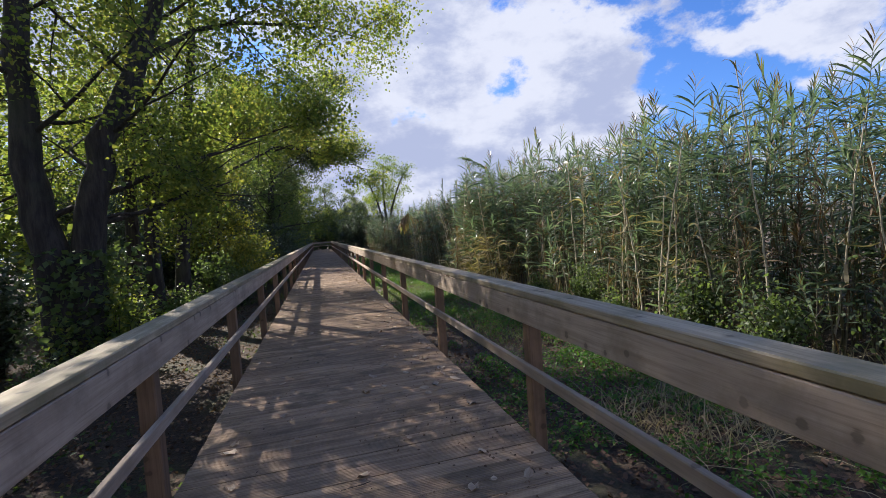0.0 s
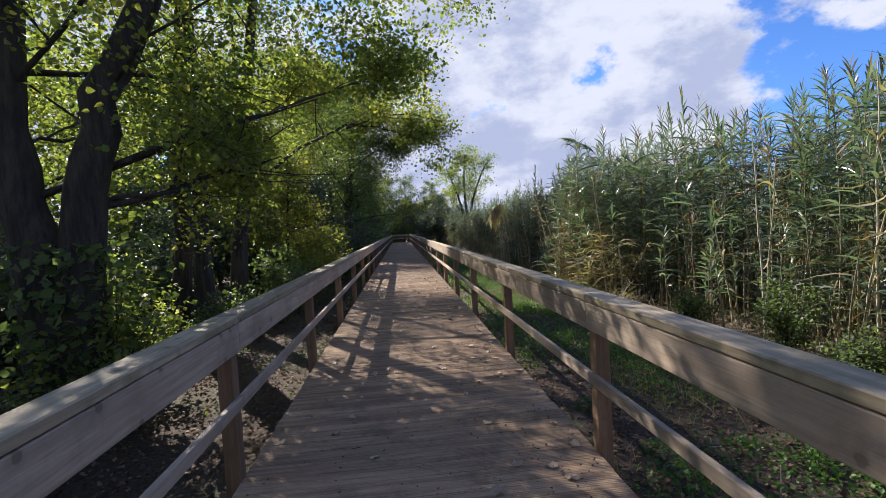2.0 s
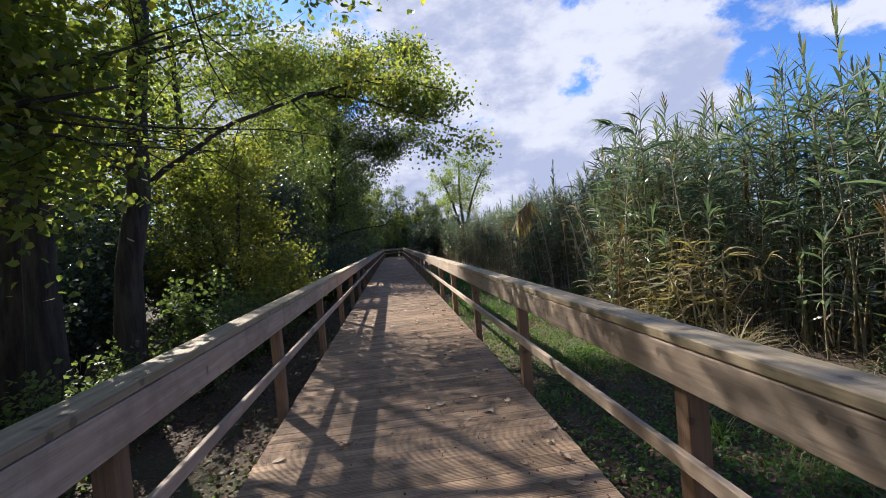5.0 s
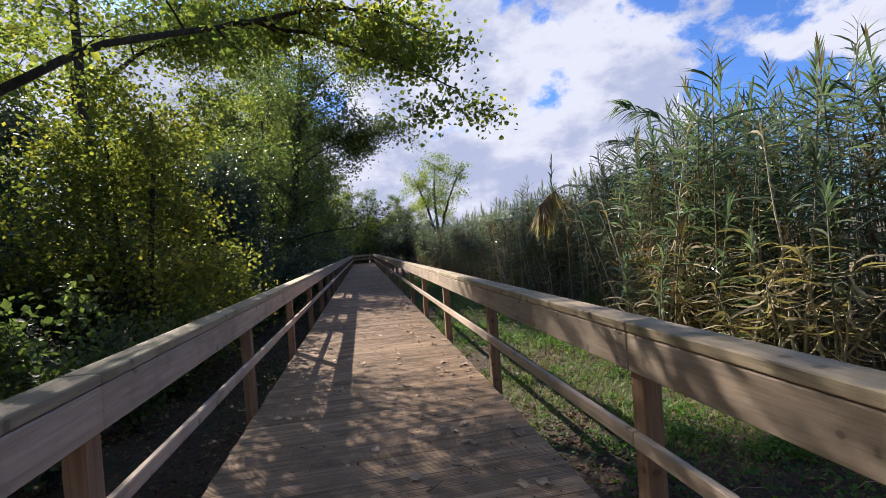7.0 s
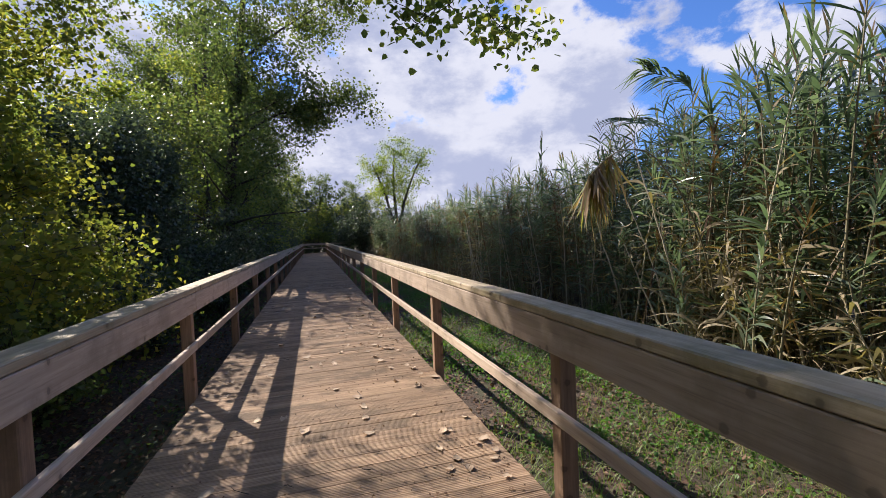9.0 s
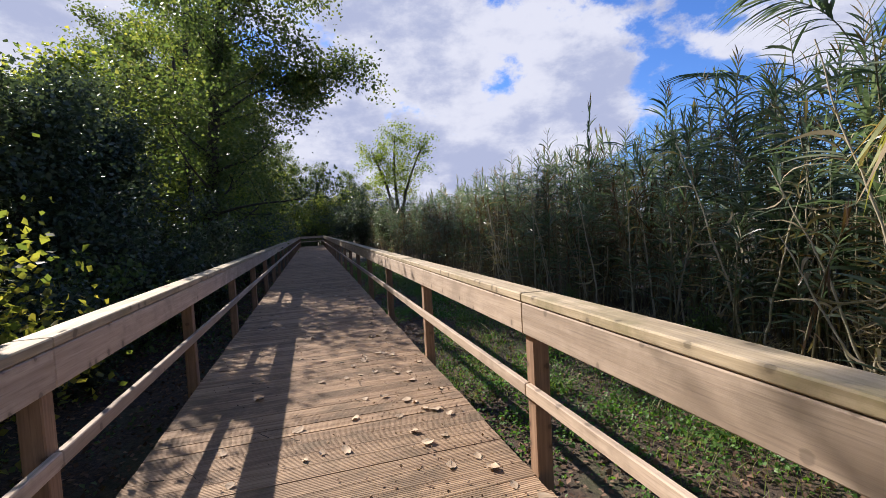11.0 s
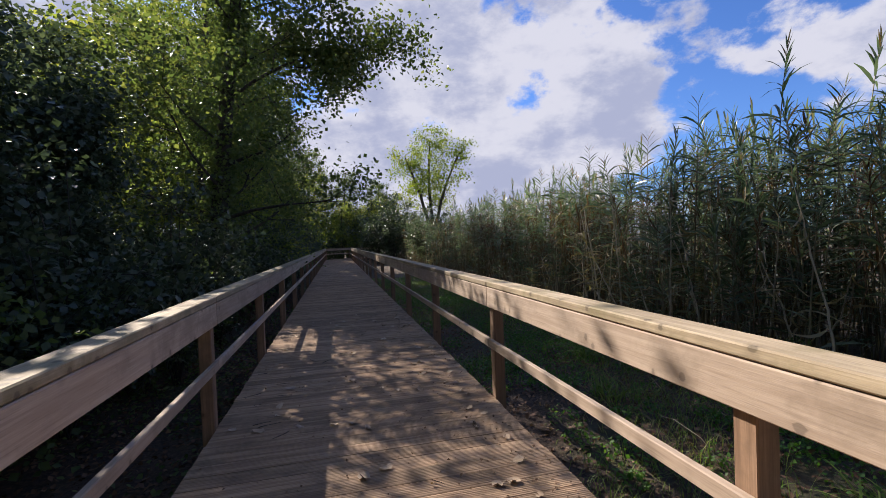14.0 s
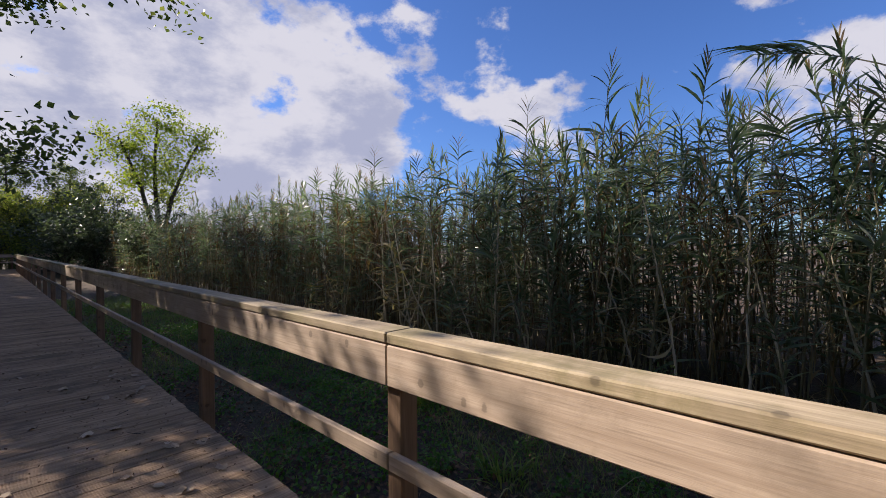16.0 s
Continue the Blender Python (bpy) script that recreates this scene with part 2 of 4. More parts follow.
def tubes(paths, sides=6):
    """Round tapering stems along paths of (points, radii), as one vertex and one quad array."""
    V, Q, base = [], [], 0
    ang = np.linspace(0, 2 * math.pi, sides, endpoint=False)
    for pts, rad in paths:
        pts, rad = np.asarray(pts, float), np.asarray(rad, float)
        n = len(pts)
        d = np.gradient(pts, axis=0)
        d /= np.linalg.norm(d, axis=1)[:, None] + 1e-9
        ref = np.eye(3)[np.argmin(np.abs(d).mean(axis=0))][None, :]
        u = np.cross(d, ref)
        u /= np.linalg.norm(u, axis=1)[:, None] + 1e-9
        w = np.cross(d, u)
        ring = pts[:, None, :] + rad[:, None, None] * (np.cos(ang)[None, :, None] * u[:, None, :] + np.sin(ang)[None, :, None] * w[:, None, :])
        V.append(ring.reshape(-1, 3))
        i, j = np.meshgrid(np.arange(n - 1), np.arange(sides), indexing="ij")
        k = (j + 1) % sides
        Q.append((base + np.stack([i * sides + j, i * sides + k, (i + 1) * sides + k, (i + 1) * sides + j], -1)).reshape(-1, 4))
        base += n * sides
    return np.concatenate(V), np.concatenate(Q)


def unit(v):
    return v / (np.linalg.norm(v, axis=-1, keepdims=True) + 1e-9)


def leaf_cloud(points, size, r, flat=0.5, width=0.8, fine=False):
    """Folded broad leaves at the points, two triangles each, or four for a rounder outline. flat: how far they hang level."""
    n = len(points)
    d = unit(r.normal(size=(n, 3)) * np.array([1, 1, 0.7]) + np.array([0, 0, -0.35]))
    up = unit(r.normal(size=(n, 3)) * (1 - flat) + np.array([0, 0, flat]))
    side = unit(np.cross(d, up))
    nrm = np.cross(side, d)
    L = size * r.uniform(0.65, 1.3, (n, 1))
    W = L * width * 0.5 * r.uniform(0.8, 1.2, (n, 1))
    fold = L * r.uniform(0.02, 0.22, (n, 1))
    p = np.asarray(points)
    if fine:
        a, b = p + d * L * 0.22 + nrm * fold * 0.9, p + d * L * 0.58 + nrm * fold
        V = np.stack([p, a + side * W * 0.95, b + side * W * 0.8, p + d * L, b - side * W * 0.8, a - side * W * 0.95], 1).reshape(-1, 3)
        k = np.arange(n)[:, None] * 6
        return V, np.concatenate([k + np.array([[0, 1, 2, 3]]), k + np.array([[0, 3, 4, 5]])], 1).reshape(-1, 4)
    mid = p + d * L * 0.45
    V = np.stack([p, mid + side * W + nrm * fold, p + d * L, mid - side * W + nrm * fold], 1).reshape(-1, 3)
    b = np.arange(n)[:, None] * 4
    T = np.concatenate([b + np.array([[0, 1, 2]]), b + np.array([[0, 2, 3]])], 1).reshape(-1, 3)
    return V, T


def blades(base, heading, length, width, lean, droop, segs=3, twist=None):
    """Grass-like blades: arrays of base points, headings, lengths; each bends over along its heading."""
    n = len(base)
    t = np.linspace(0, 1, segs + 1)[None, :, None]
    h = np.stack([np.cos(heading), np.sin(heading), np.zeros(n)], 1)[:, None, :]
    L, ln, dr = length[:, None, None], lean[:, None, None], droop[:, None, None]
    out = L * (ln * t + dr * t ** 2 * 0.6)
    rise = L * (t * np.sqrt(np.maximum(0.05, 1 - ln ** 2)) - dr * t ** 2.4 * 0.55)
    c = base[:, None, :] + h * out + np.array([0, 0, 1.0]) * rise
    s = np.stack([-np.sin(heading), np.cos(heading), np.zeros(n)], 1)[:, None, :]
    if twist is not None:
        s = s * np.cos(twist)[:, None, None] + np.array([0, 0, 1.0]) * np.sin(twist)[:, None, None]
    w = width[:, None, None] * np.array([0.6, 1.0, 0.75, 0.4, 0.2, 0.1])[np.linspace(0, 4, segs + 1).astype(int)][None, :, None]
    w = w * np.where(t > 0.999, 0.12, 1.0)
    V = np.stack([c - s * w * 0.5, c + s * w * 0.5], 2).reshape(-1, 3)
    per = 2 * (segs + 1)
    k = np.arange(segs)
    q = np.stack([2 * k, 2 * k + 1, 2 * k + 3, 2 * k + 2], 1)
    Q = (np.arange(n)[:, None, None] * per + q[None]).reshape(-1, 4)
    return V, Q


# ---- ground ----
GROUND = -0.42


def ground_z(x, y):
    """Height of the ground: almost level, a little lower under the trees, with small humps."""
    x, y = np.asarray(x, float), np.asarray(y, float)
    far = np.clip((np.abs(x) - 2) / 6, 0, 1)
    return GROUND + 0.05 * np.sin(x * 1.3 + 0.6 * y) * far + 0.04 * np.sin(0.7 * y + 1) + 0.03 * np.sin(2.9 * x + 1.7 * y)


def build_ground():
    xs = np.concatenate([[-3000, -600, -150, -60], np.arange(-30, 30.1, 0.5), [60, 150, 600, 3000]])
    ys = np.concatenate([[-3000, -600, -120, -30], np.arange(-8, 70.1, 0.5), [100, 200, 700, 3000]])
    X, Y = np.meshgrid(xs, ys, indexing="ij")
    V = np.stack([X, Y, ground_z(X, Y)], -1).reshape(-1, 3)
    i, j = np.meshgrid(np.arange(len(xs) - 1), np.arange(len(ys) - 1), indexing="ij")
    k = i * len(ys) + j
    Q = np.stack([k, k + len(ys), k + len(ys) + 1, k + 1], -1).reshape(-1, 4)
    ob = new("ground", raw_mesh("ground", V, Q, [SOIL], None, True))
    tagged(ob, "dark bare soil under the trees and canes", "ground", kind="structure")


build_ground()

# ---- boardwalk ----
X_L, X_R = -1.01, 1.15          # deck edges
Y_0, Y_END = -5.0, 55.0
RAIL = 0.985                    # top of the cap rail
BAY, Y_POST = 2.34, 2.66        # spacing of the posts, and one post's place
BOARD = 0.145


def plank_mesh(length, ribs=9):
    """A deck board with ribbed top, its length along x."""
    half, top, deep = BOARD / 2 - 0.002, 0.0, 0.0019
    prof = [(-half, -0.03), (-half, top - 0.003)]
    step = 2 * half / ribs
    for k in range(ribs):
        a = -half + k * step
        prof += [(a + 0.15 * step, top), (a + 0.55 * step, top)]
        if k < ribs - 1:
            prof += [(a + 0.76 * step, top - deep), (a + 0.94 * step, top - deep)]
    prof += [(half, top - 0.003), (half, -0.03)]
    n = len(prof)
    V = [(s * length / 2, y, z) for s in (-1, 1) for y, z in prof]
    Q = [(k, k + 1, n + k + 1, n + k) for k in range(n - 1)]
    me = bpy.data.meshes.new("plank")
    me.from_pydata(V, [], Q + [tuple(range(n - 1, -1, -1)), tuple(range(n, 2 * n))])
    me.materials.append(DECK_WOOD)
    me.update()
    return me


def build_railing(side, start, count, m):
    """One railing: posts outside the deck edge, face boards and cap boards butted at posts, and a thin lower rail."""
    rail = new("railing")
    rail.matrix_basis = m
    tagged(rail, "weathered pine boardwalk railing with broad cap board and thin lower rail", "railing", "boardwalk railings")
    post = beam_mesh("post", 0.09, 0.09, RAIL - 0.045 + 0.55, POST_WOOD, 0.006)
    cap = beam_mesh("cap_board", 0.15, 2 * BAY - 0.004, 0.045, CAP_WOOD, 0.006)
    face = beam_mesh("face_board", 0.04, 2 * BAY - 0.004, FACE, FACE_WOOD, 0.005)
    low = beam_mesh("lower_rail", 0.035, 2 * BAY - 0.004, 0.07, FACE_WOOD, 0.005)
    for k in range(count + 1):
        y = start + k * BAY
        part("post", post, rail, pose(side * 0.01, y, (RAIL - 0.045 - 0.55) / 2, 0, 0, 180 * (k % 2)))
        if k % 2 == 0 and k < count:
            yc = y + BAY
            part("cap_board", cap, rail, pose(0, yc, RAIL - 0.0225))
            part("face_board", face, rail, pose(-side * 0.053, yc, RAIL - 0.05 - FACE / 2))
            part("lower_rail", low, rail, pose(-side * 0.053, yc, 0.466))
    return rail


def build_boardwalk(name, y0, y1, m, label):
    deck = new(name)
    deck.matrix_basis = m
    tagged(deck, label, "boardwalk", kind="structure")
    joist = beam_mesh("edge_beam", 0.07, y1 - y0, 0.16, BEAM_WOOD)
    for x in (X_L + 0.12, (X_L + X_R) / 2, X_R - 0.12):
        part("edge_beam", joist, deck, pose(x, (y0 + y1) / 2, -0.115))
    board = plank_mesh(X_R - X_L)
    r = random.Random(3)
    far = []
    for k in range(int((y1 - y0) / BOARD)):
        y = y0 + (k + 0.5) * BOARD
        at = pose((X_L + X_R) / 2 + r.uniform(-0.006, 0.006), y, r.uniform(-0.0012, 0.0012), r.uniform(-0.25, 0.25), 0, 180 * r.randint(0, 1))
        if y < 37 and y1 > 20:
            part("plank", board, deck, at)
        else:
            far.append(at)
    me = bpy.data.meshes.new("planks")
    V = [at @ v.co for at in far for v in board.vertices]
    n = len(board.vertices)
    me.from_pydata(V, [], [[i + n * k for i in p.vertices] for k in range(len(far)) for p in board.polygons])
    me.materials.append(DECK_WOOD)
    tagged(part("planks", me, deck), kind="stuff")


# the straight run, and the far run that turns away to the right
FACE = 0.165
TURN = pose(X_R, Y_END, 0, 0, 0, -62) @ pose(-X_R, 0, 0)
build_railing(-1, Y_POST - 3 * BAY, 26, pose(X_L - 0.038, 0.06, 0))
build_railing(1, Y_POST - 3 * BAY, 25, pose(X_R + 0.038, -0.06, 0))
build_railing(-1, -1.25, 4, TURN @ pose(X_L - 0.038, 0, 0))
build_railing(1, 0.3, 4, TURN @ pose(X_R + 0.038, 0, 0))

# ---- cane thicket ----


def cane_mesh(seed, height, segs=5, dead=False):
    """A giant cane: a jointed stem, two ranks of broad drooping leaves, a stiff feathered tip, and dry leaves hanging low down."""
    r = np.random.default_rng(seed)
    bend, head = r.uniform(0.02, 0.16) * height, r.uniform(0, 2 * math.pi)
    t = np.linspace(0, 1, 9)
    pts = np.stack([bend * t ** 2.3 * math.cos(head), bend * t ** 2.3 * math.sin(head), height * (t - 0.04 * t ** 4)], 1)
    V, Q = tubes([(pts, 0.0125 * (1 - t) ** 0.6 + 0.0025)], 5 if segs > 3 else 4)
    rank = r.uniform(0, 2 * math.pi)
    tip = int(r.integers(10, 15))
    n = int((7.5 if dead else 9.5) * height) + tip
    f = np.concatenate([np.sort(r.uniform(0.1, 1.0, n - tip) ** 0.8) * 0.9, np.linspace(0.86, 1.0, tip)])
    top = np.arange(n) >= n - tip
    hd = rank + math.pi * (np.arange(n) % 2) + r.normal(0, 0.3, n)
    base = np.stack([np.interp(f, t, pts[:, i]) for i in range(3)], 1)
    rise = np.clip((f - 0.86) / 0.14, 0, 1)
    length = np.where(top, 0.42 - 0.2 * rise, r.uniform(0.26, 0.62, n)) * (0.75 if height < 2 else 1.0)
    lean = np.where(top, 0.82 - 0.55 * rise + r.normal(0, 0.05, n), r.uniform(0.55, 0.92, n))
    droop = np.where(top, 0.45 - 0.3 * rise, r.uniform(0.35, 1.2, n))
    dry = (r.uniform(size=n) < np.clip(1.2 - 1.9 * f, 0.1, 1)) | dead
    hang = dry & ~top & (r.uniform(size=n) < 0.75)
    length = np.where(hang, -0.8 * length, length)
    droop = np.where(hang, r.uniform(-0.3, 0.25, n), droop)
    lean = np.where(hang, r.uniform(0.1, 0.55, n), lean)
    width = np.where(dry, r.uniform(0.018, 0.034, n), np.where(top, 0.038 - 0.016 * rise, r.uniform(0.022, 0.052, n)))
    LV, LQ = blades(base, hd, length, width, np.clip(lean, 0.05, 0.95), droop, segs, r.normal(0, 0.55, n))
    return V, Q, LV, LQ, np.repeat(np.where(dry, 2 if dead else 1, 0), segs)


CANE_HEIGHTS = (3.3, 3.6, 3.9, 2.7, 3.5, 4.3, 1.7, 3.7, 3.0, 2.2, 1.3, 2.5, 2.6, 2.0, 3.1)


def cane_scale(x, y):
    """Taller in places along the walk, and taller deep in the stand than at its edge."""
    along = np.interp(y, [-6, 4, 6.5, 12, 15, 17, 18.3, 20, 24, 40], [0.84, 0.84, 0.9, 0.96, 0.97, 0.96, 0.86, 0.93, 0.84, 0.9])
    return float(along) * (0.94 + 0.065 * max(0.0, x - cane_front(y)))


def build_canes():
    dead = [k >= 12 for k in range(len(CANE_HEIGHTS))]
    kinds = [cane_mesh(20 + k, h, 5, dead[k]) for k, h in enumerate(CANE_HEIGHTS)]
    plain = [cane_mesh(20 + k, h, 3, dead[k]) for k, h in enumerate(CANE_HEIGHTS)]
    leaf_mats = [CANE_GREEN, CANE_DRY, CANE_DEAD]
    stems = [raw_mesh("stem", V, Q, [CANE_STEM], None, True) for V, Q, LV, LQ, li in kinds]
    leaves = [raw_mesh("leaves", LV, LQ, leaf_mats, li, True) for V, Q, LV, LQ, li in kinds]
    r = np.random.default_rng(5)

    def pick(x, y):
        brown = 0.5 + 0.5 * math.sin(1.9 * y + 0.6 * x) * math.sin(0.73 * y + 1.1)
        # beyond y 24 extra dead brown canes stand in for the shade on green ones
        return int(r.integers(12, 15)) if r.uniform() < 0.5 * brown ** 2 + (0.1 if y > 19 else 0) + (0.2 if y > 24 else 0) else int(r.integers(0, 12))

    for k in range(290):
        y = r.uniform(1.0, 27.0)
        x = cane_front(y) + abs(r.normal(0, 0.8)) if k < 200 else cane_front(y) - r.uniform(-0.2, 0.45)
        kind = pick(x, y) if k < 200 else (6, 9, 10, 10, 13)[int(r.integers(0, 5))]
        s = r.uniform(0.85, 1.1) * cane_scale(x, y)
        ob = new("giant_cane", stems[kind])
        ob.matrix_basis = pose(x, y, float(ground_z(x, y)) - 0.03, r.normal(0, 4), r.normal(0, 4), r.uniform(0, 360)) @ Matrix.Diagonal((s, s, s, 1))
        tagged(ob, "dead brown giant cane with hanging dry leaves" if dead[kind] else "tall green giant cane with drooping blade leaves", "cane", "cane thicket")
        part("leaves", leaves[kind], ob)
    SV, SQ, LV, LQ, LI = [], [], [], [], []
    sb = lb = 0
    for k in range(3100):
        y = r.uniform(-6, 36) if k < 2350 else r.uniform(36, 62)
        x = cane_front(y) + 0.3 + r.uniform(0, 1) ** 1.5 * 5.2
        V, Q, L, lq, li = plain[pick(x, y)]
        s = r.uniform(0.86, 1.1) * cane_scale(x, y)
        M = np.array((pose(0, 0, 0, r.normal(0, 4), r.normal(0, 4), r.uniform(0, 360)) @ Matrix.Diagonal((s, s, s, 1))).to_3x3())
        o = np.array([x, y, float(ground_z(x, y)) - 0.03])
        SV.append(V @ M.T + o)
        SQ.append(Q + sb)
        sb += len(V)
        LV.append(L @ M.T + o)
        LQ.append(lq + lb)
        lb += len(L)
        LI.append(li)
    ob = new("cane_thicket", raw_mesh("cane_thicket", np.concatenate(SV), np.concatenate(SQ), [CANE_STEM], None, True))
    tagged(ob, "dense stand of tall green giant canes", "canes", kind="stuff")
    part("leaves", raw_mesh("leaves", np.concatenate(LV), np.concatenate(LQ), leaf_mats, np.concatenate(LI), True), ob)


def cane_front(y):
    """Where the thicket begins, as x for each y."""
    return 5.15 + 0.22 * math.sin(y * 0.8) - 0.75 * math.exp(-((y - 13.2) / 2.0) ** 2) - 0.03 * max(0, y - 24)


def bare_cane(x, y, height, lean, seed, n=9):
    """A dead cane: a pale leaning stem with joints and a few bleached leaves."""
    r = np.random.default_rng(seed)
    t = np.linspace(0, 1, 25)
    c = np.stack([x + lean[0] * t ** 1.3, y + lean[1] * t ** 1.3, float(ground_z(x, y)) - 0.04 + height * t], 1)
    c[1:, :2] += np.cumsum(r.normal(0, 0.006, (24, 2)), 0)
    rad = np.linspace(0.015, 0.005, 25) * np.where(np.arange(25) % 3 == 0, 1.22, 1.0)
    ob = new("bare_cane", raw_mesh("stem", *tubes([(c, rad)], 6), [CANE_BARE], None, True))
    tagged(ob, "bleached bare cane leaning out of the thicket", "cane", "cane thicket")
    f = r.uniform(0.3, 1.0, n)
    base = np.stack([np.interp(f, t, c[:, i]) for i in range(3)], 1)
    V, Q = blades(base, r.uniform(0, 6.28, n), r.uniform(0.25, 0.5, n) * np.where(r.uniform(size=n) < 0.5, 1, -1), r.uniform(0.02, 0.045, n), r.uniform(0.2, 0.6, n), r.uniform(1.0, 1.8, n), 5, r.normal(0, 0.6, n))
    part("leaves", raw_mesh("leaves", V, Q, [STRAW], None, True), ob)


def bent_cane(pts, seed, leaves, leaf, label):
    """A cane that has arched over, its leaves hanging in a yellowed bunch."""
    r = np.random.default_rng(seed)
    pts = np.array(pts, float)
    t = np.linspace(0, len(pts) - 1, 17)
    c = np.stack([np.interp(t, np.arange(len(pts)), pts[:, i]) for i in range(3)], 1)
    for _ in range(3):
        c[1:-1] = 0.25 * c[:-2] + 0.5 * c[1:-1] + 0.25 * c[2:]
    ob = new("bent_cane", raw_mesh("stem", *tubes([(c, np.linspace(0.013, 0.004, 17))], 6), [CANE_STEM], None, True))
    tagged(ob, label, "cane", "cane thicket")
    f = r.uniform(0.45, 1.0, leaves) ** (0.3 if leaf is HANGING else 0.6)
    base = np.stack([np.interp(f * 16, np.arange(17), c[:, i]) for i in range(3)], 1)
    if leaf is HANGING:
        V, Q = blades(base, r.uniform(0, 6.28, leaves), -r.uniform(0.25, 0.55, leaves), r.uniform(0.022, 0.042, leaves), r.uniform(0.1, 0.6, leaves), r.uniform(-0.35, 0.2, leaves), 5, r.normal(0, 0.5, leaves))
    else:
        along = math.atan2(c[-1, 1] - c[-6, 1], c[-1, 0] - c[-6, 0])
        hd = along + np.where(np.arange(leaves) % 2 == 0, 1.0, -1.0) * r.uniform(0.7, 1.3, leaves)
        V, Q = blades(base, hd, r.uniform(0.4, 0.65, leaves), r.uniform(0.03, 0.05, leaves), r.uniform(0.75, 0.92, leaves), r.uniform(0.8, 1.3, leaves), 5, r.normal(0, 0.4, leaves))
    part("leaves", raw_mesh("leaves", V, Q, [leaf], None, True), ob)


def tuft(x, y, h, seed, count, mat, name, label):
    """A tuft of arching blades from one root."""
    r = np.random.default_rng(seed)
    base = np.stack([x + r.normal(0, 0.09, count), y + r.normal(0, 0.09, count), np.full(count, float(ground_z(x, y)) - 0.02)], 1)
    V, Q = blades(base, r.uniform(0, 6.28, count), h * r.uniform(0.6, 1.2, count), r.uniform(0.008, 0.02, count), r.uniform(0.1, 0.6, count), r.uniform(0.3, 1.1, count), 5, r.normal(0, 0.4, count))
    tagged(new(name, raw_mesh(name, V, Q, [mat], None, True)), label, "grass tuft", name + "s beside the boardwalk")


build_canes()
bent_cane([(4.5, 13.9, -0.45), (4.0, 13.7, 1.2), (3.2, 13.5, 2.1), (2.65, 13.4, 2.05), (2.35, 13.35, 1.8)], 61, 120, HANGING, "arched giant cane with a hanging bunch of yellowed leaves")
bent_cane([(6.9, 15.6, -0.45), (6.8, 15.7, 2.4), (6.4, 16.1, 3.75), (5.7, 16.5, 4.1)], 62, 60, CANE_GREEN, "tall giant cane bowed over with hanging green leaves")
bent_cane([(6.2, 16.3, -0.45), (6.4, 16.5, 2.0), (6.65, 17.0, 2.9), (6.9, 17.6, 3.4), (7.05, 18.2, 3.7), (7.1, 18.6, 3.8)], 63, 60, CANE_GREEN, "tall giant cane bowed over with hanging green leaves")
for k, (tx, ty, th) in enumerate([(4.3, 10.8, 0.75), (4.15, 12.4, 0.8), (4.4, 13.2, 0.9), (4.7, 8.8, 0.5), (4.9, 16.0, 0.6), (4.1, 21.8, 0.7), (4.6, 2.2, 0.6), (3.9, 1.4, 0.5), (3.6, 2.4, 0.4)]):
    tuft(tx, ty, th, 400 + k, 150, STRAW, "straw_tuft", "bleached straw tuft standing before the canes")
for k, (tx, ty, th) in enumerate([(2.9, 17.3, 0.35), (2.4, 16.2, 0.28), (2.6, 19.5, 0.35), (3.2, 14.8, 0.3), (2.2, 11.5, 0.24), (2.6, 9.0, 0.3), (1.9, 13.2, 0.2), (3.3, 21.0, 0.4), (1.6, 10.1, 0.18)]):
    tuft(tx, ty, th, 450 + k, 60, GRASS, "grass_tuft", "upright tuft of broad green grass blades")
r_bare = random.Random(44)
for k in range(34):
    by = r_bare.choice((r_bare.uniform(2.0, 9.0), r_bare.uniform(11.5, 25.0)))
    bare_cane(cane_front(by) - r_bare.uniform(-0.35, 0.25), by, r_bare.uniform(1.6, 3.6), (r_bare.uniform(-0.35, 0.3), r_bare.gauss(0, 0.45)), 700 + k)
# pale stalks along the foot of the stand
for k in range(30):
    by = r_bare.uniform(14.5, 27.0)
    bare_cane(cane_front(by) - r_bare.uniform(-0.3, 0.3), by, r_bare.uniform(0.9, 2.4), (r_bare.uniform(-0.4, 0.3), r_bare.gauss(0, 0.5)), 800 + k, 12)
# the withered clump that stands out from the stand
for k in range(22):
    by = r_bare.uniform(11.6, 14.4)
    bare_cane(cane_front(by) - r_bare.uniform(-0.3, 0.3), by, r_bare.uniform(0.7, 2.0), (r_bare.uniform(-0.4, 0.25), r_bare.gauss(0, 0.35)), 760 + k, 34)

# ---- trees ----


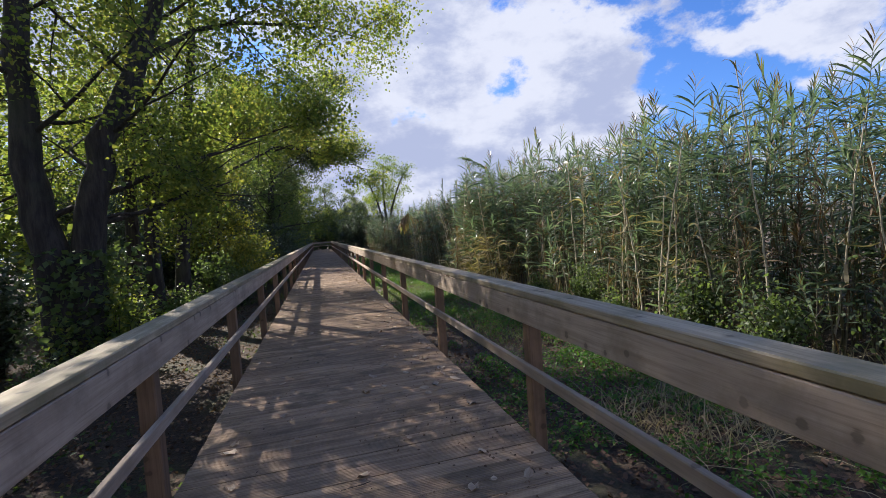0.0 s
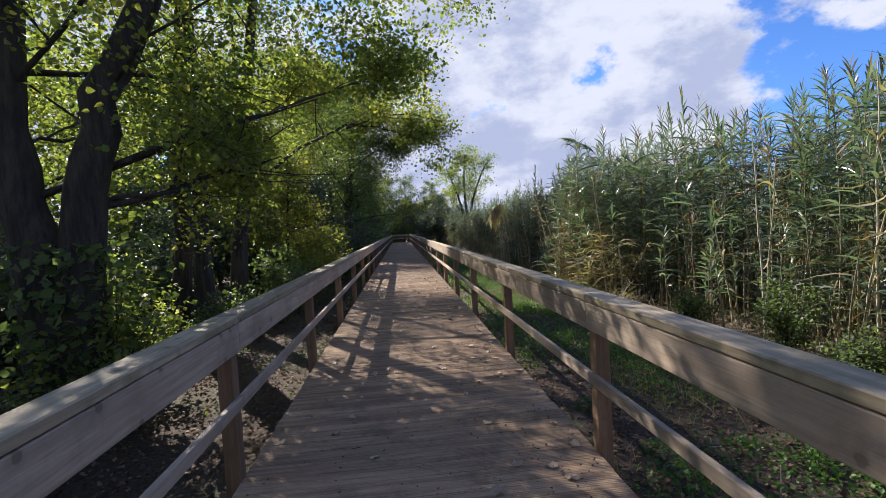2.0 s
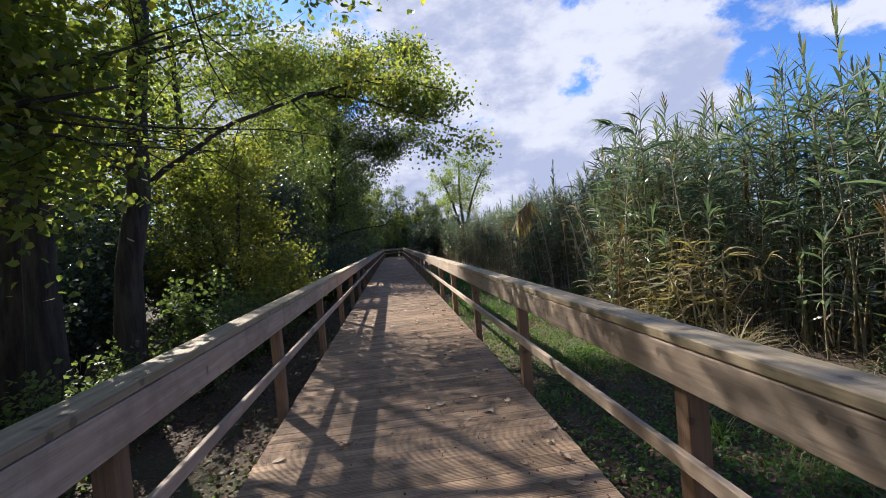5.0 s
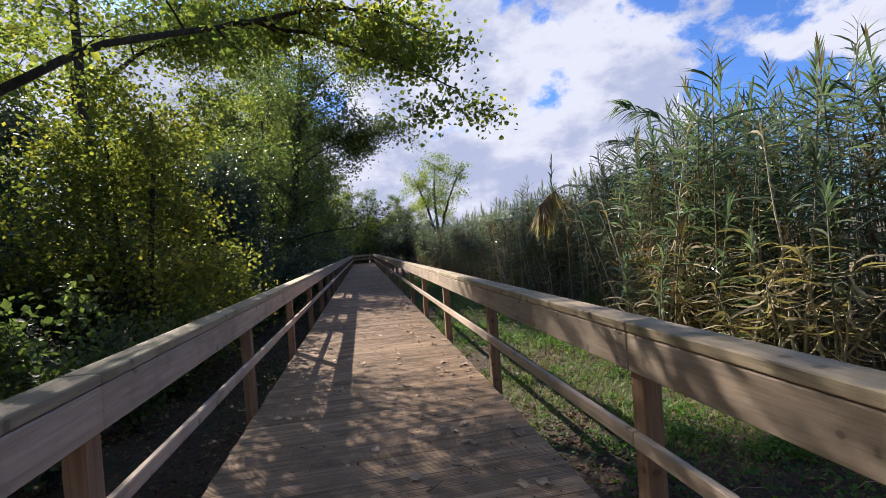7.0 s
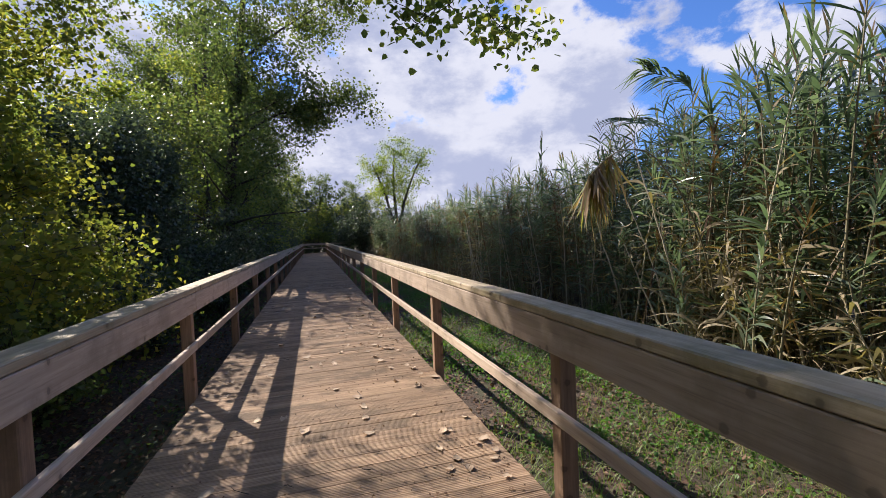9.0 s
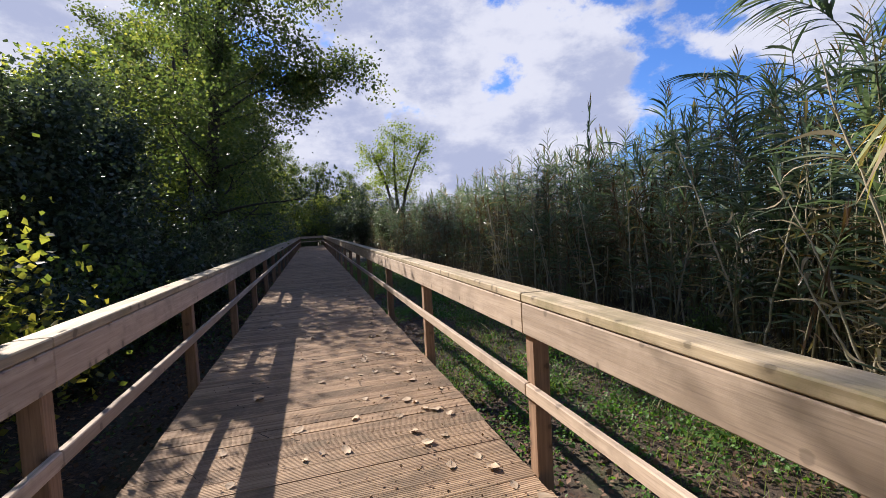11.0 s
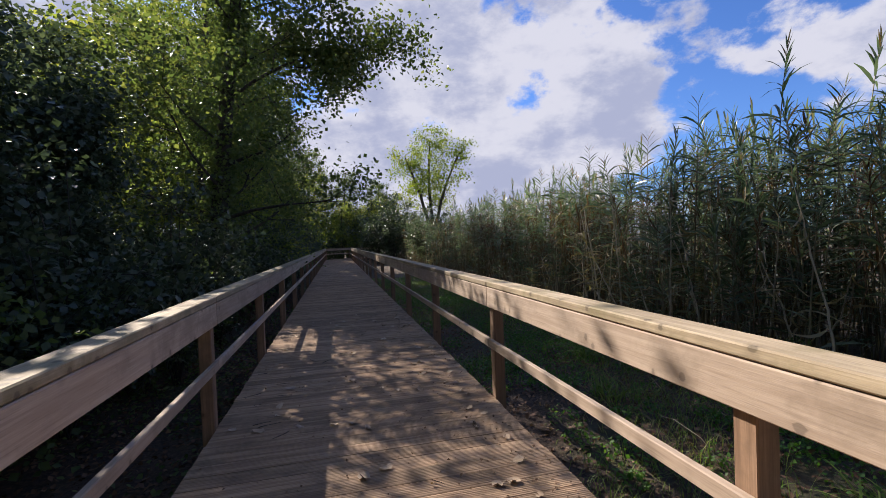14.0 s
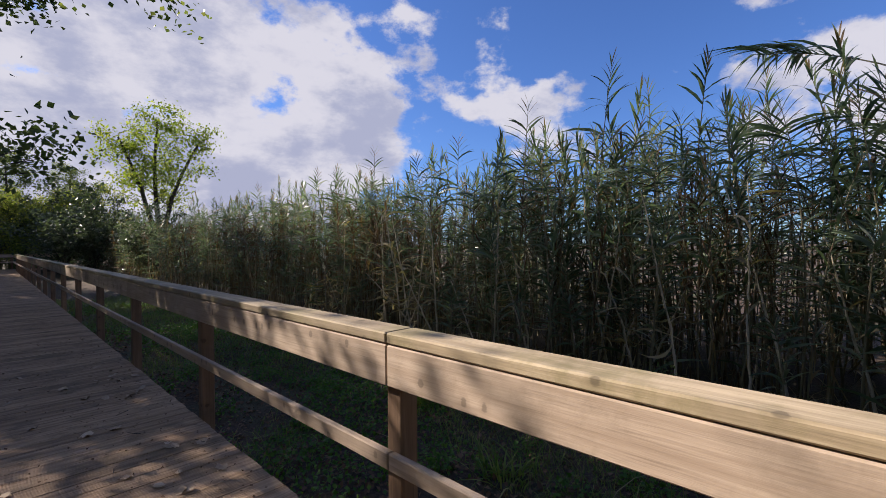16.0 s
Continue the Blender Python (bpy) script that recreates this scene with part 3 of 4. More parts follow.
def grow(p, d, length, radius, level, r, paths, tips, curl=0.25, up=0.1, split=(6, 5, 4)):
    """One limb with its side shoots; tips collects places for leaves."""
    n = 6 if level == 1 else 4
    pts, rads, q, v = [p], [radius], p.copy(), d.copy()
    for k in range(n):
        v = unit(v + r.normal(0, curl / 2, 3) * np.array([1, 1, 0.7]) + np.array([0, 0, up / n * 2]))
        q = q + v * length / n
        pts.append(q.copy())
        rads.append(max(0.003, radius * (1 - 0.8 * (k + 1) / n)))
    paths.append((np.array(pts), np.array(rads)))
    if level >= 2:
        tips.append(np.array(pts[1:]))
    if level >= len(split):
        return
    for k in range(split[level]):
        f = r.uniform(0.25, 1.0)
        i = min(n - 1, int(f * n))
        base = pts[i] + (pts[i + 1] - pts[i]) * (f * n - i)
        side = unit(r.normal(size=3) * np.array([1, 1, 0.55]))
        d2 = unit(unit(pts[i + 1] - pts[i]) * 0.65 + side * 0.9)
        grow(base, d2, length * r.uniform(0.4, 0.62), max(0.004, rads[i] * 0.55), level + 1, r, paths, tips, curl, up, split)


def build_tree(name, label, stems, limbs, seed, leaf, size, per_tip, spread, split=(4, 4), long_limbs=(), fine=False, ivy=None):
    """A tree: bent trunks given as point lists, limbs as (start, direction, length, radius) or as whole paths, and its leaves."""
    r = np.random.default_rng(seed)
    paths, tips = [], []
    for pts, r0, r1 in stems:
        pts = np.array(pts, float)
        t = np.linspace(0, len(pts) - 1, 4 * (len(pts) - 1) + 1)
        c = np.stack([np.interp(t, np.arange(len(pts)), pts[:, i]) for i in range(3)], 1)
        c[1:-1] = 0.25 * c[:-2] + 0.5 * c[1:-1] + 0.25 * c[2:]
        c[1:, :2] += r.normal(0, 0.025, (len(c) - 1, 2))
        rad = np.linspace(r0, r1, len(c))
        rad[0] *= 1.45
        rad[1] *= 1.12
        paths.append((c, rad))
    ob = new(name, raw_mesh("trunk", *tubes(paths, 12), [BARK], None, True))
    tagged(ob, label, "tree")
    for p, d, length, radius in limbs:
        twigs = []
        grow(np.array(p, float), unit(np.array(d, float)), length, radius, 1, r, twigs, tips, split=(1, *split))
        part("limb", raw_mesh("limb", *tubes(twigs, 4), [BARK], None, True), ob)
    for pts, radius, shoots, reach in long_limbs:
        pts = np.array(pts, float)
        t = np.linspace(0, len(pts) - 1, 5 * (len(pts) - 1) + 1)
        c = np.stack([np.interp(t, np.arange(len(pts)), pts[:, i]) for i in range(3)], 1)
        for _ in range(3):
            c[1:-1] = 0.25 * c[:-2] + 0.5 * c[1:-1] + 0.25 * c[2:]
        c[1:] += r.normal(0, 0.012, (len(c) - 1, 3))
        rad = np.linspace(radius, 0.008, len(c))
        twigs = [(c, rad)]
        for k in range(shoots):
            i = int(len(c) * (0.3 + 0.68 * (k + r.uniform(0, 1)) / shoots))
            i = min(i, len(c) - 2)
            d = unit(unit(c[i + 1] - c[i]) * 0.8 + r.normal(size=3) * np.array([0.7, 0.7, 0.45]))
            grow(c[i], d, reach * r.uniform(0.6, 1.2), max(0.006, rad[i] * 0.5), 2, r, twigs, tips, split=(1, 1, 4, 3))
        part("limb", raw_mesh("limb", *tubes(twigs, 6), [BARK], None, True), ob)
    T = np.concatenate(tips)
    P = np.repeat(T, per_tip, axis=0)
    P = P + r.normal(0, spread, P.shape) * np.array([1, 1, 0.8])
    P = P[P[:, 2] > GROUND + 0.15]
    P = P[~((np.abs(P[:, 0]) < 1.7) & (P[:, 1] < 11.8) & (P[:, 2] < 3.3))]  # kept clear over the deck
    part("crown", raw_mesh("crown", *leaf_cloud(P, size, r, fine=fine), [leaf]), ob)
    if ivy:
        top, count, wide = ivy
        c = paths[0][0]
        z = c[0, 2] + r.uniform(0, 1, count) * (top - c[0, 2])
        a, out = r.uniform(0, 2 * math.pi, count), 0.2 + np.abs(r.normal(0, wide, count)) * (0.6 + 0.5 * np.sin(z * 1.7))
        C = np.stack([np.interp(z, c[:, 2], c[:, 0]) + out * np.cos(a), np.interp(z, c[:, 2], c[:, 1]) + out * np.sin(a), z], 1)
        part("ivy", raw_mesh("ivy", *leaf_cloud(C, 0.1, r, 0.4), [SHRUB]), ob, label="dark ivy clothing the trunk")
    return ob


def auto_limbs(stems, count, length, seed, bias=(0, 0, 0.25), lo=0.3):
    """Limbs that leave the trunks at even steps all round."""
    r = np.random.default_rng(seed)
    out = []
    for pts, r0, r1 in stems:
        pts = np.array(pts, float)
        for k in range(count):
            f = lo + (1 - lo) * (k + r.uniform(0, 0.9)) / count
            t = f * (len(pts) - 1)
            i = min(len(pts) - 2, int(t))
            p = pts[i] + (pts[i + 1] - pts[i]) * (t - i)
            a = k * 2.4 + r.uniform(0, 1)
            d = np.array([math.cos(a), math.sin(a), 0.25]) + np.array(bias)
            out.append((p, d, length * (1.15 - 0.6 * f) * r.uniform(0.8, 1.2), (r0 + (r1 - r0) * f) * 0.24))
    return out


def stem(x, y, h, lean=(0, 0), r0=0.18):
    z = float(ground_z(x, y)) - 0.1
    return ([(x, y, z), (x + lean[0] * 0.35, y + lean[1] * 0.35, z + h * 0.4), (x + lean[0], y + lean[1], z + h)], r0, r0 * 0.35)


POPLAR_LABEL = "tall dark-barked poplar with thinning green and yellow leaves"


def build_trees():
    # the old forked poplar by the railing, with low limbs over the deck
    s = [([(-3.2, 7.05, -0.55), (-3.2, 7.05, 0.5), (-3.15, 7.05, 1.4), (-2.95, 7.1, 2.6), (-2.5, 7.25, 3.9), (-1.95, 7.5, 5.6), (-1.4, 7.9, 9.0)], 0.26, 0.07),
         ([(-3.45, 7.05, -0.55), (-3.55, 7.05, 1.2), (-3.7, 7.05, 2.6), (-3.7, 7.1, 4.5), (-3.5, 7.2, 9.3)], 0.25, 0.09), stem(-6.6, 10.6, 10, (0.4, 0.3), 0.2)]
    low = [([(-3.0, 7.1, 2.2), (-2.2, 7.6, 2.65), (-1.1, 8.3, 3.2), (0.2, 9.1, 3.9)], 0.036, 9, 0.8),
           ([(-3.1, 7.1, 1.9), (-2.45, 7.7, 2.0), (-2.0, 8.4, 2.5), (-1.5, 9.1, 3.1)], 0.03, 7, 0.8),
           ([(-2.45, 7.3, 4.1), (-1.5, 7.9, 5.0), (0.0, 8.8, 5.5), (1.4, 9.7, 5.6)], 0.05, 10, 1.2),
           # high limb added above view to shade the right rail at the start
           ([(-3.65, 7.15, 4.8), (-3.5, 8.0, 5.8), (-3.0, 9.0, 6.6), (-2.3, 10.0, 7.2)], 0.06, 14, 1.3)]
    build_tree("poplar_tree", POPLAR_LABEL, s, auto_limbs(s, 9, 2.9, 1, (0.3, 0.25, 0.15), 0.36), 1, POPLAR, 0.062, 12, 0.27, long_limbs=low, fine=True, ivy=(1.5, 1500, 0.3))
    # three close trunks further on, one with a long limb that hangs over the deck
    s = [stem(-3.33, 11.4, 9.5, (1.0, 0.3), 0.17)]
    hang = [([(-3.1, 11.5, 2.3), (-2.3, 11.9, 3.1), (-1.1, 13.2, 4.1), (-0.4, 13.3, 4.0), (0.5, 13.4, 3.75), (1.45, 13.5, 3.4)], 0.042, 16, 0.6),
            ([(-1.1, 12.9, 3.9), (-0.3, 13.1, 4.2), (0.4, 13.3, 4.3), (1.2, 13.7, 4.2)], 0.03, 11, 0.7)]
    build_tree("poplar_tree", POPLAR_LABEL, s, auto_limbs(s, 7, 2.3, 2, (-0.1, 0.3, 0.25), 0.55), 2, POPLAR, 0.065, 4, 0.14, long_limbs=hang, fine=True)
    spots = [(-3.5, 10.45, 10, 0.16, 8, POPLAR), (-4.0, 10.65, 9, 0.16, 8, POPLAR), (-4.5, 16.6, 9.5, 0.13, 10, POPLAR), (-4.3, 20.5, 4.2, 0.1, 14, EVERGREEN), (-5.6, 24, 5.0, 0.12, 14, EVERGREEN),
             (-4.2, 31.5, 9, 0.16, 13, POPLAR), (-7.5, 9, 9, 0.16, 8, POPLAR), (-4.6, 1.5, 9, 0.17, 9, POPLAR), (-7.2, 18, 5.5, 0.14, 10, EVERGREEN), (-4.4, 22.5, 4.2, 0.1, 14, EVERGREEN)]
    for i, (x, y, h, r0, limbs, leaf) in enumerate(spots):
        s = [stem(x, y, h, (0.5 * math.sin(i * 2.1), 0.4), r0)]
        label = POPLAR_LABEL if leaf is POPLAR else "dense dark evergreen tree beside the railing"
        # the third tree's long limb is added to shade the right rail before it
        build_tree("poplar_tree" if leaf is POPLAR else "evergreen_tree", label, s, auto_limbs(s, limbs, 0.31 * h if h < 8 else 2.8, 30 + i, (0.2, 0, 0.1), (0.45, 0.45, 0.55)[i] if i < 3 else 0.2), 50 + i, leaf, 0.066 if y < 18 else 0.09, 17 if y < 18 else 15, 0.26, long_limbs=[([(-4.4, 16.7, 4.6), (-3.9, 17.3, 5.6), (-3.1, 18.0, 6.2), (-2.1, 18.6, 6.6)], 0.05, 14, 1.2)] if i == 2 else ())
    # the small yellow-leaved tree close to the railing
    s = [stem(-3.3, 15.3, 4.4, (0.2, 0.3), 0.07), stem(-3.5, 15.5, 4.0, (-0.5, 0.4), 0.06)]
    build_tree("maple_tree", "small bushy tree with yellowing leaves beside the railing", s, auto_limbs(s, 10, 1.45, 91, (0.1, -0.1, 0.2), 0.18), 92, YELLOW, 0.07, 12, 0.22)
    # the tall ivy-clad tree that leans over the deck
    s = [stem(-3.0, 27.0, 10.8, (1.1, 0.2), 0.26)]
    over = [([(-2.4, 27, 5.0), (-1.2, 27.2, 5.9), (0.1, 27.4, 6.4), (1.2, 27.6, 6.5)], 0.05, 12, 1.2),
            ([(-2.3, 27, 7.5), (-1.0, 27.1, 8.8), (0.3, 27.2, 9.8), (1.2, 27.3, 10.4)], 0.06, 10, 1.5)]
    build_tree("poplar_tree", "tall ivy-clad poplar leaning over the boardwalk", s, auto_limbs(s, 19, 2.7, 95, (0.25, -0.1, 0.1), 0.2), 96, IVY_GREEN, 0.11, 9, 0.28, long_limbs=over, ivy=(9.5, 9000, 0.75))
    # sparse pale tree beyond the canes
    s = [([(7.0, 48, -0.6), (6.9, 48, 2.0), (6.2, 48, 5.0), (5.2, 48, 7.6)], 0.2, 0.05), ([(7.0, 48, -0.6), (7.1, 48, 2.0), (7.0, 48.3, 6.0), (7.2, 48.4, 9.0)], 0.2, 0.05), ([(7.1, 48, -0.6), (7.2, 48, 2.0), (8.0, 47.8, 5.0), (9.2, 47.5, 7.8)], 0.2, 0.05)]
    build_tree("ash_tree", "sparse light green tree standing beyond the canes", s, auto_limbs(s, 11, 2.3, 77, (0, 0, 0.55), 0.45), 78, FAR_LEAF, 0.14, 4, 0.24, split=(4, 3))
    # the wood behind, of like trees
    kinds = []
    for i in range(3):
        s = [stem(0, 0, 7.5 + 0.8 * i, (0.5 - 0.4 * i, 0.3), 0.17)]
        kinds.append(build_tree("woodland_tree", "leafy dark green woodland tree among undergrowth", s, auto_limbs(s, 22, 3.3, 120 + i, (0, 0, 0.1), 0.12), 140 + i, POPLAR, 0.18, 6, 0.36))
        kinds[-1].matrix_basis = pose((-9.5, -10.5, -13.0)[i], (3.0, 13.0, 22.0)[i], 0)
        tagged(kinds[-1], group="wood beside the boardwalk")
    s = [stem(0, 0, 14, (0.6, 0.2), 0.22)]
    tall = build_tree("woodland_tree", "very tall leafy tree at the edge of the wood", s, auto_limbs(s, 26, 3.0, 170, (0, 0, 0.15), 0.2), 171, IVY_GREEN, 0.15, 8, 0.32)
    tall.matrix_basis = pose(-5.4, 35.5, 0)
    tagged(tall, group="wood beside the boardwalk")
    for x, y, turn, k in [(-4.6, 39.5, 80, 0.95), (-7.5, 40.0, 200, 0.9), (-6.5, 44.5, 300, 1.0), (-8.5, 37.5, 20, 0.85), (-4.4, 50.5, 150, 0.95), (-4.6, 45.8, 30, 1.0), (-2.6, 61.5, 250, 0.75), (1.2, 63.5, 110, 0.62), (4.6, 65.5, 10, 0.58)]:
        copy_thing(tall, pose(x, y, 0, 0, 0, turn) @ Matrix.Diagonal((k, k, k, 1)))
    r = random.Random(12)
    # the two at negative y are added unseen behind the start, for shadow and closure
    more = [(-9, 24), (-8, 30), (-14, 16), (-10, 36), (-4.5, 47), (-4.2, 53), (-2.5, 58), (0.5, 60), (3.5, 62), (-15, 28), (-6, 62), (2, 65), (-9, 46), (-11, -3), (-6, -6), (-13, 38), (6.5, 64), (-9, 55), (-6, 42)]
    for x, y in more:
        k = r.uniform(0.75, 1.1) * (0.72 if x > -2 else 1.0)
        copy_thing(kinds[r.randint(0, 2)], pose(x, y, 0, 0, 0, r.uniform(0, 360)) @ Matrix.Diagonal((k, k, k, 1)))


def shrub(seed, width, height, leaf, size, count):
    """A bush: many thin stems from one root, leaves thick on the outside."""
    r = np.random.default_rng(seed)
    paths, tips = [], []
    for k in range(16):
        a, out = r.uniform(0, 2 * math.pi), r.uniform(0.1, 1.0)
        t = np.linspace(0, 1, 7)[:, None]
        end = np.array([math.cos(a) * width * out, math.sin(a) * width * out, height * r.uniform(0.55, 1.0) * (1.05 - 0.35 * out)])
        pts = end * np.concatenate([t ** 1.4, t ** 1.4, t ** 0.8], 1) + np.cumsum(r.normal(0, 0.025, (7, 3)), 0)
        paths.append((pts, np.linspace(0.012, 0.003, 7)))
        tips.append(pts[1:])
        for j in range(4):
            i = int(r.integers(2, 6))
            d = unit(r.normal(size=3) + np.array([0, 0, 0.3])) * width * r.uniform(0.25, 0.55)
            q = pts[i] + d * np.linspace(0, 1, 5)[:, None]
            paths.append((q, np.linspace(0.006, 0.002, 5)))
            tips.append(q[1:])
    T = np.concatenate(tips)
    P = T[r.integers(0, len(T), count)] + r.normal(0, 0.09, (count, 3)) * np.array([1, 1, 0.9])
    P[:, 2] = np.maximum(P[:, 2], 0.03)
    return raw_mesh("branches", *tubes(paths, 3), [BARK], None, True), raw_mesh("foliage", *leaf_cloud(P, size, r, 0.6), [leaf])


def build_shrubs():
    """The undergrowth beside the railing under the trees."""
    kinds = [shrub(200, 0.9, 1.7, SHRUB, 0.068, 2700), shrub(201, 1.1, 2.3, EVERGREEN, 0.074, 3300), shrub(202, 0.7, 1.1, SHRUB, 0.056, 2100), shrub(203, 0.9, 1.8, POPLAR, 0.068, 2400), shrub(204, 1.3, 3.1, EVERGREEN, 0.085, 3800)]
    labels = ["dense dark green shrub in the undergrowth", "tall dark green shrub in the undergrowth", "low dark green shrub near the railing", "yellow-green leafy shrub in the undergrowth", "very tall dark evergreen shrub under the trees"]
    r = random.Random(8)

    def plant(x, y, k, s=1.0):
        ob = new("shrub", kinds[k][0])
        ob.matrix_basis = pose(x, y, float(ground_z(x, y)) - 0.02, 0, 0, r.uniform(0, 360)) @ Matrix.Diagonal((s, s, s * r.uniform(0.9, 1.15), 1))
        tagged(ob, labels[k], "shrub", "undergrowth")
        part("foliage", kinds[k][1], ob)

    y = -3.0
    while y < 60:
        tall = 1 if y > 12 else 0
        plant(-3.2 + r.uniform(-0.5, 0.4) + 0.4 * tall, y, r.choice((0, 2, 2, 3) if not tall else (0, 1, 0, 4)), r.uniform(0.75, 1.1))
        plant(-5.2 + r.uniform(-0.6, 0.6), y + 0.5, r.choice((0, 1, 3, 1) if not tall else (4, 1, 4)), r.uniform(0.8, 1.2))
        if r.random() < 0.55:
            plant(-7.8 + r.uniform(-0.8, 0.8), y + 0.2, r.choice((1, 3, 4)), r.uniform(0.9, 1.3))
        y += r.uniform(1.0, 1.5)
    for x, y, k, s in [(-2.5, 18.3, 1, 0.7), (-2.6, 20.3, 4, 0.95), (-2.2, 22, 4, 0.9), (-2.3, 24.5, 1, 1.0), (-2.2, 29, 4, 1.0), (-2.2, 33, 4, 1.0), (-2.3, 37, 4, 1.0), (-2.2, 41, 4, 1.1), (-2.3, 45, 4, 1.1), (-2.2, 49, 4, 1.1), (-2.2, 53, 4, 1.2), (-2.0, 57.0, 4, 1.4), (-0.4, 59.8, 4, 1.6), (1.6, 61, 4, 1.8), (3.6, 62, 4, 1.9), (5.6, 63, 4, 2.0), (7.8, 64, 4, 2.0), (-2.5, 61.5, 4, 2.2), (-1.7, 56.9, 2, 1.2), (-0.8, 58.0, 2, 1.3), (0.2, 58.8, 2, 1.3), (1.2, 59.4, 2, 1.4), (2.3, 60.2, 2, 1.4), (3.4, 60.8, 2, 1.4), (-2.4, 58.6, 0, 1.4), (0.6, 63, 4, 2.4), (3.2, 65, 4, 2.5), (6.2, 67, 4, 2.6), (4.2, 50, 4, 2.0), (3.4, 53, 4, 2.1), (5.7, 43.5, 4, 1.55), (6.9, 44.5, 4, 1.45), (-3.2, 35.8, 4, 1.2), (-12, 17, 4, 1.5), (-12, 23, 4, 1.5), (-11, 29, 4, 1.5), (-10, 34, 4, 1.5), (-17, 20, 4, 2.0), (-16, 32, 4, 2.0),
                       (4.5, 1.2, 2, 0.8), (5.0, 2.4, 0, 0.7), (4.6, 3.6, 2, 0.9), (4.9, 4.9, 2, 1.0), (4.5, 6.2, 2, 0.8), (4.8, 7.4, 0, 0.6), (4.6, 9.0, 2, 0.7), (4.7, 16.5, 2, 0.6), (4.4, 19.0, 2, 0.5)]:
        plant(x, y, k, s)


build_trees()
build_shrubs()

# ---- ground cover ----


def on_ground(x, y, lift=0.0):
    return np.stack([x, y, ground_z(x, y) + lift], 1)


def patches(x, y, seed, size=0.9):
    """A smooth random field between about 0 and 1 over the ground."""
    r = np.random.default_rng(seed)
    v = np.zeros_like(x)
    for k in range(6):
        a, b, c = r.normal(0, 1.6 / size), r.normal(0, 1.6 / size), r.uniform(0, 6.28)
        v += np.sin(a * x + b * y + c)
    return 0.5 + v / 6


def cover(name, label, category, me):
    tagged(new(name, me), label, category, kind="stuff")


def build_cover():
    r = np.random.default_rng(31)
    # grass between the deck and the canes
    n = 95000
    x, y = r.uniform(1.2, 4.8, n), r.uniform(-2, 36, n)
    keep = patches(x, y, 1) + r.normal(0, 0.1, n) > 0.4
    x, y = x[keep], y[keep]
    m = len(x)
    V, Q = blades(on_ground(x, y, -0.01), r.uniform(0, 6.28, m), r.uniform(0.07, 0.24, m), r.uniform(0.004, 0.008, m), r.uniform(0.1, 0.6, m), r.uniform(0.2, 0.9, m), 2)
    cover("grass", "short bright green grass beside the boardwalk", "grass", raw_mesh("grass", V, Q, [GRASS]))
    # broad-leaved weeds
    n = 85000
    x, y = r.uniform(1.25, 4.6, n), r.uniform(-2, 34, n)
    keep = patches(x, y, 2, 0.8) + r.normal(0, 0.07, n) > 0.53
    x, y = x[keep], y[keep]
    P = on_ground(x, y) + np.stack([np.zeros(len(x)), np.zeros(len(x)), 0.02 + np.abs(r.normal(0, 0.07, len(x))) * (0.4 + patches(x, y, 9, 0.6))], 1)
    # rounded clumps among them
    c = 330
    cx, cy, wide = r.uniform(1.7, 4.4, c), r.uniform(0.5, 28, c), r.uniform(0.1, 0.26, c)
    q = unit(r.normal(size=(c, 80, 3))) * wide[:, None, None] * r.uniform(0.6, 1.05, (c, 80, 1))
    q[..., 2] = np.abs(q[..., 2]) * 0.9 + 0.02
    P = np.concatenate([P, (on_ground(cx, cy)[:, None, :] + q).reshape(-1, 3)])
    cover("weeds", "low leafy green weeds beside the boardwalk", "weeds", raw_mesh("weeds", *leaf_cloud(P, 0.034, r, 0.7), [WEED]))
    # straw at the foot of the canes, and dry tufts
    n = 15000
    x, y = r.uniform(2.0, 6.2, n), r.uniform(-2, 36, n)
    front = np.array([cane_front(v) for v in y])
    keep = r.uniform(size=n) < np.clip(1.0 - np.abs(x - front - 0.1) / 1.2, 0.03, 1)
    x, y = x[keep], y[keep]
    m = len(x)
    V, Q = blades(on_ground(x, y, -0.01), r.uniform(0, 6.28, m), r.uniform(0.15, 0.6, m), r.uniform(0.005, 0.014, m), r.uniform(0.3, 0.9, m), r.uniform(0.4, 1.3, m), 3)
    cover("dry_grass", "straw-coloured dry grass at the foot of the canes", "grass", raw_mesh("dry_grass", V, Q, [STRAW]))
    # a patch of knee-high withered grass at the start of the walk
    n = 7000
    x, y = r.uniform(2.1, 4.7, n), r.uniform(-2.0, 3.6, n)
    keep = patches(x, y, 12, 0.9) + r.normal(0, 0.1, n) > 0.42
    x, y = x[keep], y[keep]
    m = len(x)
    V, Q = blades(on_ground(x, y, -0.01), r.uniform(0, 6.28, m), r.uniform(0.15, 0.42, m), r.uniform(0.004, 0.01, m), r.uniform(0.2, 0.8, m), r.uniform(0.3, 1.1, m), 3)
    cover("withered_grass", "withered brown grass beside the boardwalk", "grass", raw_mesh("withered_grass", V, Q, [STRAW]))
    # fallen leaves on both sides
    n = 75000
    x, y = np.where(r.uniform(size=n) < 0.55, r.uniform(-5.5, -1.0, n), r.uniform(1.15, 4.4, n)), r.uniform(-2, 34, n)
    P = on_ground(x, y, 0.012) + np.stack([np.zeros(n), np.zeros(n), np.abs(r.normal(0, 0.012, n))], 1)
    cover("leaf_litter", "brown fallen leaves covering the soil", "leaf litter", raw_mesh("leaf_litter", *leaf_cloud(P, 0.047, r, 0.85), [LITTER]))
    # ivy and seedlings under the trees
    n = 26000
    x, y = r.uniform(-5.0, -1.1, n), r.uniform(-2, 34, n)
